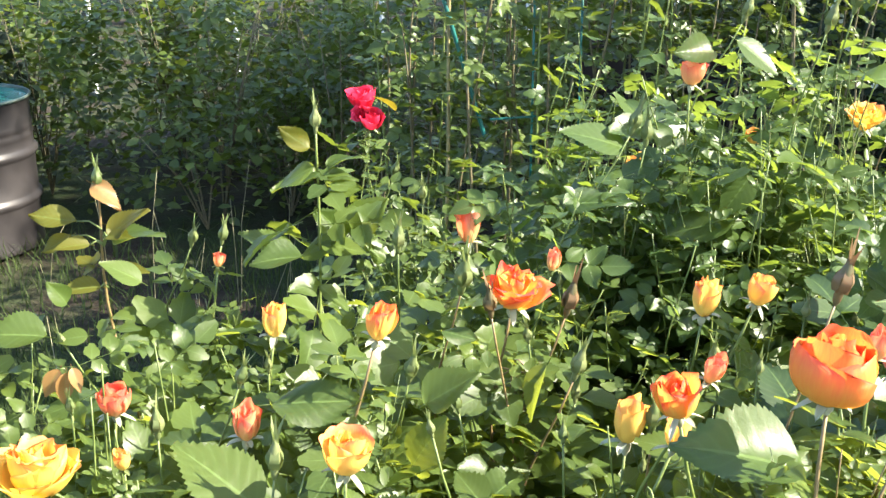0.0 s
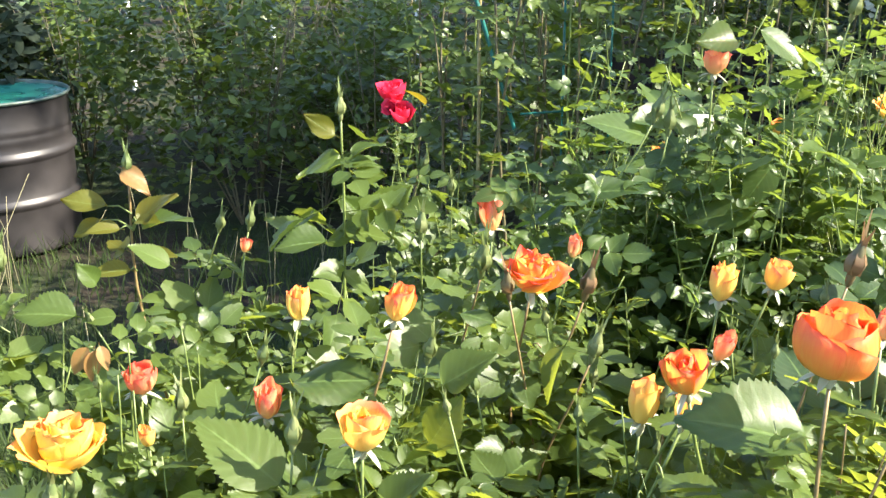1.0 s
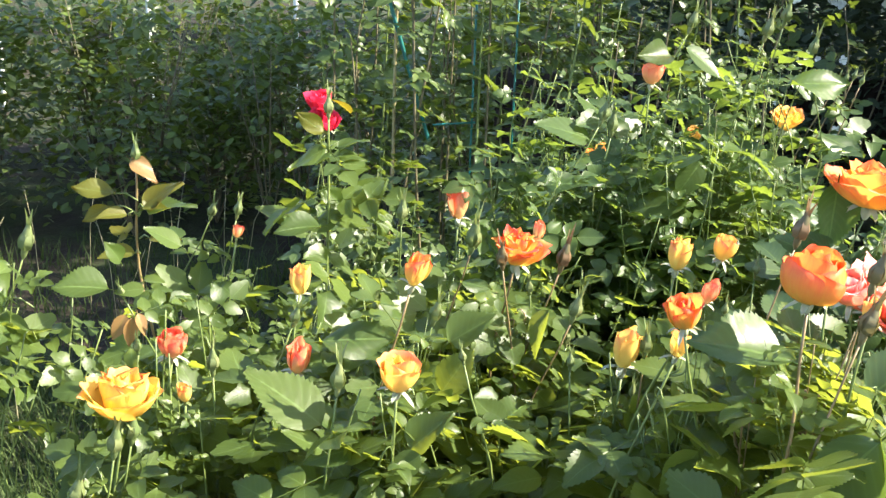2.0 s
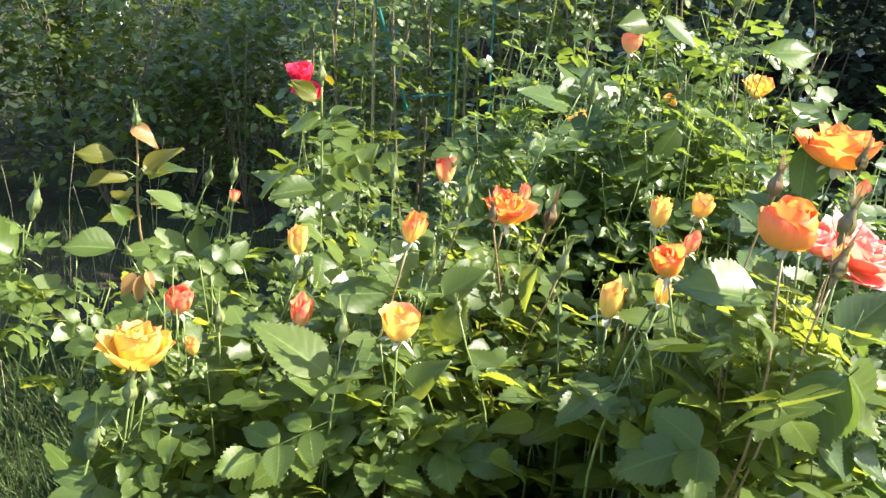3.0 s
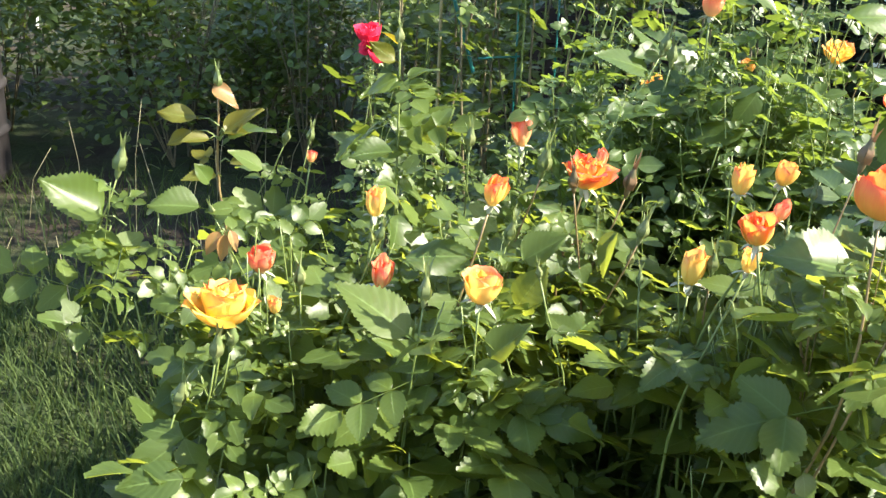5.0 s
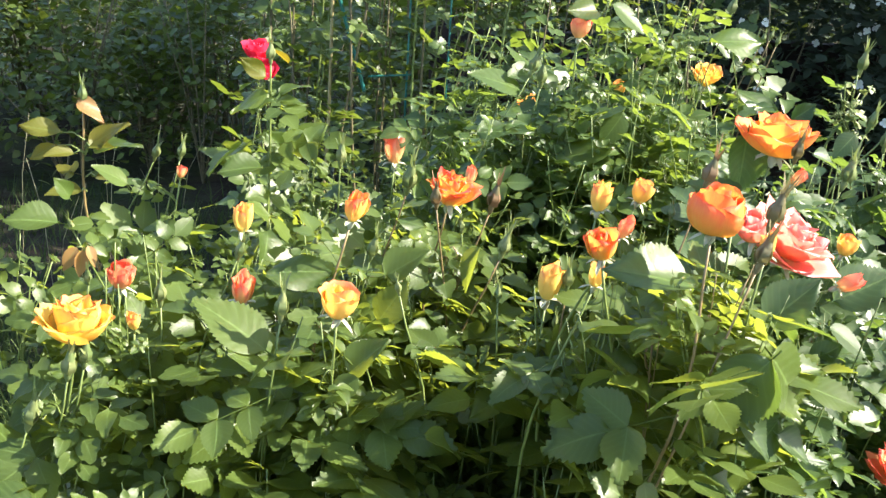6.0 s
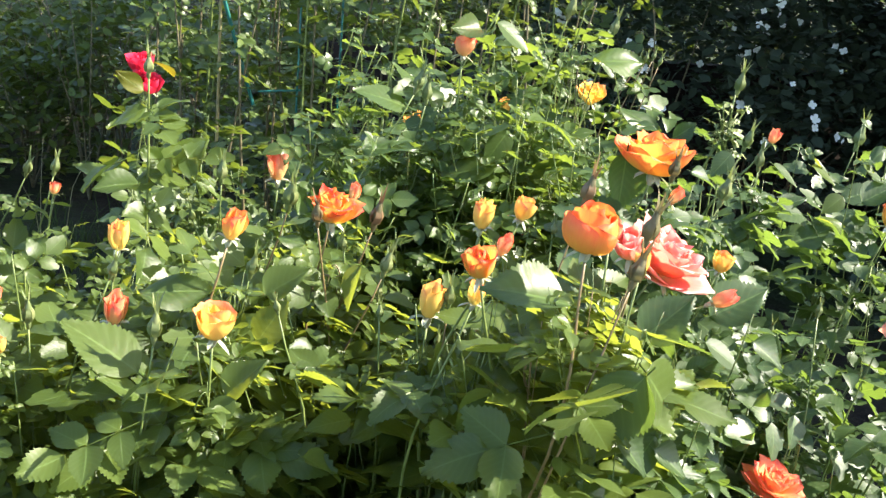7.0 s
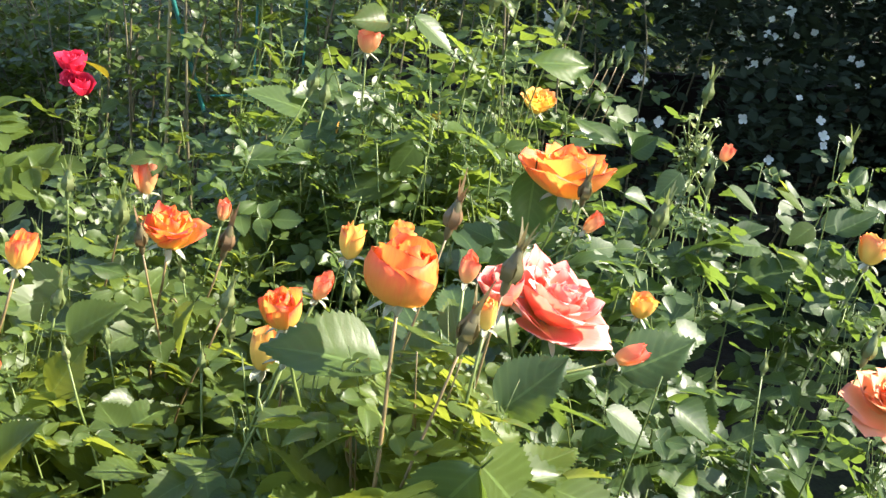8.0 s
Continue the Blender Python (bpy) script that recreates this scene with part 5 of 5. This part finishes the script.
def mock_orange():
    top = thing("mock_orange_shrub", (2.6, 4.6, 0), "dense dark shrub with scattered white blossoms, in shade", "shrub")
    g = random.Random(8)
    clumps = []
    for _ in range(150):
        a, e = g.uniform(0, 6.28), g.random() ** 0.5
        clumps.append((1.4 * e * math.cos(a), 1.6 * e * math.sin(a), g.uniform(0.42, 2.6), g.uniform(0.2, 0.4)))

    def place(q):
        cx, cy, cz, r = q.choice(clumps)
        v = Vector((q.gauss(0, 1), q.gauss(0, 1), q.gauss(0, 1))).normalized() * r * q.random() ** 0.4
        return Vector((cx, cy, cz)) + v
    raw = Raw()
    leaf_cloud(raw, 27000, place, 0.06, 9)
    tagged(part("foliage", raw.mesh("foliage", SHRUB), top), kind="stuff")
    for cx, cy, cz, r in clumps[:24]:
        raw = Raw()
        raw.tube([Vector((cx * 0.8, 0.3 + cy * 0.6, 0)), Vector((cx * 0.85, 0.25 + cy * 0.8, cz * 0.55)), Vector((cx, cy, cz))], 0.008, 0.002, 5)
        part("branch", raw.mesh("branch", CANE_OLD), top)
    pet = Raw()
    for k in range(4):
        t = Matrix.Rotation(k * math.pi / 2, 3, "Z")
        rows = [[t @ Vector((0.012 * w * q, 0.026 * s, 0.006 * s * s + 0.002 * abs(q))) for q in (-1, 0, 1)] for s, w in ((0, 0.2), (0.4, 0.9), (0.75, 1.0), (1, 0.35))]
        pet.grid(rows, [[(0, s), (0.5, s), (1, s)] for s in (0, 0.4, 0.75, 1)])
    me = pet.mesh("blossom", P_WHITE)
    for _ in range(230):
        cx, cy, cz, r = g.choice([c for c in clumps if c[1] < -0.2 and 0.95 < c[2] < 2.0])
        a = g.uniform(-2.7, -1.0)
        p = Vector((cx + r * math.cos(a), cy + r * math.sin(a), cz + g.uniform(-0.5, 0.6) * r))
        part("blossom", me, top, stand(p, (math.cos(a), math.sin(a), g.uniform(-0.2, 0.8)), g.uniform(0, 6), g.uniform(0.45, 0.85)))


def board_fence():
    top = thing("board_fence", (2.6, 5.6, 0), "dark weathered board fence in deep shade", "fence")
    for i in range(4):
        raw = Raw()
        z = 0.04 + 0.2 * i
        raw.grid([[(-1.9, -0.012, z), (1.9, -0.012, z)], [(-1.9, -0.014, z + 0.01), (1.9, -0.014, z + 0.01)], [(-1.9, -0.014, z + 0.19), (1.9, -0.014, z + 0.19)], [(-1.9, 0.012, z + 0.198), (1.9, 0.012, z + 0.198)], [(-1.9, 0.014, z), (1.9, 0.014, z)], [(-1.9, -0.012, z), (1.9, -0.012, z)]], [[(0, 0), (1, 0)]] * 6)
        part("board", raw.mesh("board", WOOD, False), top)
    for k in range(4):
        raw = Raw()
        raw.tube([Vector((-1.8 + 1.2 * k, 0.06, 0)), Vector((-1.8 + 1.2 * k, 0.06, 0.7)), Vector((-1.8 + 1.2 * k, 0.06, 0.9))], 0.045, 0.045, 4)
        part("post", raw.mesh("post", WOOD, False), top)


# unseen hedge, added on the sun side to shade the mock orange and soil
def tall_hedge():
    top = thing("tall_hedge", (4.1, 3.1, 0), "tall dense hedge out of view, added to cast shade", "hedge", kind="stuff")
    raw = Raw()

    def place(q):
        x, y, z = q.uniform(-0.4, 0.4), q.uniform(-2.1, 2.4), 3.2 * q.random()
        return Vector((x + 0.25 * noise.noise(Vector((y * 2, z * 2, 0))), y, max(0.05, z + 0.35 * noise.noise(Vector((y * 1.5, 0, 0))))))
    leaf_cloud(raw, 22000, place, 0.15, 31)
    tagged(part("foliage", raw.mesh("foliage", SHRUB), top), kind="stuff")
    for k in range(12):
        raw = Raw()
        raw.tube([Vector((0, -2.0 + 0.39 * k, 0)), Vector((0.05, -1.98 + 0.39 * k, 1.5)), Vector((0, -2.0 + 0.39 * k, 3.0))], 0.03, 0.01, 6)
        part("trunk", raw.mesh("trunk", CANE_OLD), top)


# an unseen tree whose crown is there to block sun
def garden_tree(at, height, seed):
    top = thing("garden_tree", at, "leafy tree out of view, added to cast shade", "tree", "garden trees")
    g = random.Random(seed)
    raw = Raw()
    raw.tube([Vector((0, 0, 0)), Vector((0.05, 0.03, height * 0.25)), Vector((-0.04, 0.05, height * 0.5)), Vector((0.02, 0, height * 0.85))], 0.14, 0.04, 9)
    part("trunk", raw.mesh("trunk", CANE_OLD), top)
    clumps = []
    for k in range(26):
        a, e, h = g.uniform(0, 6.28), g.uniform(0.3, 1.0), g.uniform(0.38, 1.0)
        r = 1.7 * e * math.sqrt(max(0.1, 1 - (2 * h - 1.25) ** 2))
        tip = Vector((r * math.cos(a), r * math.sin(a), height * h))
        raw = Raw()
        raw.tube([Vector((0, 0, height * (h - 0.18))), tip * 0.5 + Vector((0, 0, height * (0.5 * h - 0.06))), tip], 0.035, 0.008, 6)
        part("limb", raw.mesh("limb", CANE_OLD), top)
        clumps.append((tip, g.uniform(0.45, 0.8)))

    def place(q):
        c, r = q.choice(clumps)
        return c + Vector((q.gauss(0, 1), q.gauss(0, 1), 0.7 * q.gauss(0, 1))).normalized() * r * q.random() ** 0.45
    raw = Raw()
    leaf_cloud(raw, 5500, place, 0.12, seed)
    tagged(part("crown", raw.mesh("crown", TREE), top), kind="stuff")


def grass():
    top = thing("grass_patch", (-0.8, 3.0, 0), "tall uncut meadow grass beside the rose bed", "grass", kind="stuff")
    g = random.Random(12)
    raw, dry = Raw(), Raw()
    for _ in range(40000):
        x, y = g.uniform(-1.75, 0.9), g.uniform(-2.6, 2.3)
        if max(abs(x + 0.425) / 1.325, abs(y + 0.15) / 2.45) + 0.12 * noise.noise(Vector((x * 2, y * 2, 7))) > 0.68 + 0.32 * g.random():
            continue
        if x > 0.35 and y < -0.6:
            continue
        if y > 0.5 + 0.5 * noise.noise(Vector((x * 1.5, 3, 0))) and g.random() < 0.8:
            continue
        h = g.uniform(0.04, 0.17)
        a = g.uniform(0, 6.28)
        d = Vector((math.cos(a), math.sin(a), 0))
        s = Vector((-math.sin(a), math.cos(a), 0)) * 0.003
        b = g.uniform(0.2, 1.1) * h
        base = Vector((x, y, -0.02))
        pts = [base + Vector((0, 0, h * t)) + d * b * t * t for t in (0, 0.5, 1)]
        raw.grid([[pts[0] - s, pts[0] + s], [pts[1] - s * 0.8, pts[1] + s * 0.8], [pts[2] - s * 0.1, pts[2] + s * 0.1]], [[(0, t), (1, t)] for t in (0, 0.5, 1)])
    for _ in range(45):
        x, y = g.uniform(-1.6, 0.5), g.uniform(-0.9, 1.6)
        h = g.uniform(0.3, 0.62)
        d = Vector((g.uniform(-0.15, 0.15), g.uniform(-0.15, 0.15), 0))
        dry.tube([Vector((x, y, 0)), Vector((x, y, h * 0.6)) + d * 0.3, Vector((x, y, h)) + d], 0.0018, 0.001, 4)
    tagged(part("blades", raw.mesh("blades", GRASS), top), kind="stuff")
    tagged(part("stalks", dry.mesh("stalks", DRY), top), kind="stuff")


def garden_fence():
    top = thing("garden_fence", (-1.5, 9.0, 0), "pale thin fence posts with wires at the far end", "fence")
    for i in range(9):
        raw = Raw()
        raw.lathe([(0.02, 0), (0.02, 1.5), (0.012, 1.52), (0.001, 1.525)], 10)
        part("post", raw.mesh("post", POST), top, Matrix.Translation((-5 + 1.2 * i, 0, 0)))
    for z in (0.5, 0.95, 1.4):
        raw = Raw()
        raw.tube([Vector((-5, 0, z)), Vector((0, 0, z - 0.01)), Vector((5, 0, z))], 0.003, 0.003, 5)
        part("wire", raw.mesh("wire", RIM), top)


def far_trees():
    top = thing("far_thicket", (0, 15, 0), "distant thicket of trees beyond the garden", "trees", kind="stuff")
    g = random.Random(21)
    clumps = [(g.uniform(-14, 14), g.uniform(-2, 3), g.uniform(0.3, 4.5), g.uniform(0.7, 1.3)) for _ in range(150)]

    def place(q):
        cx, cy, cz, r = q.choice(clumps)
        return Vector((cx, cy, max(0.05, cz))) + Vector((q.gauss(0, 1), q.gauss(0, 1), q.gauss(0, 1))).normalized() * r * q.random() ** 0.4
    raw = Raw()
    leaf_cloud(raw, 16000, place, 0.22, 22)
    tagged(part("foliage", raw.mesh("foliage", TREE), top), kind="stuff")


hedge()
dark_shrub()
mock_orange()
board_fence()
tall_hedge()
# added out of view: their shadows darken the berry hedge and shrubs
garden_tree((5.6, 4.9, 0), 9.5, 61)
garden_tree((7.2, 6.8, 0), 7.5, 62)
grass()
garden_fence()
far_trees()
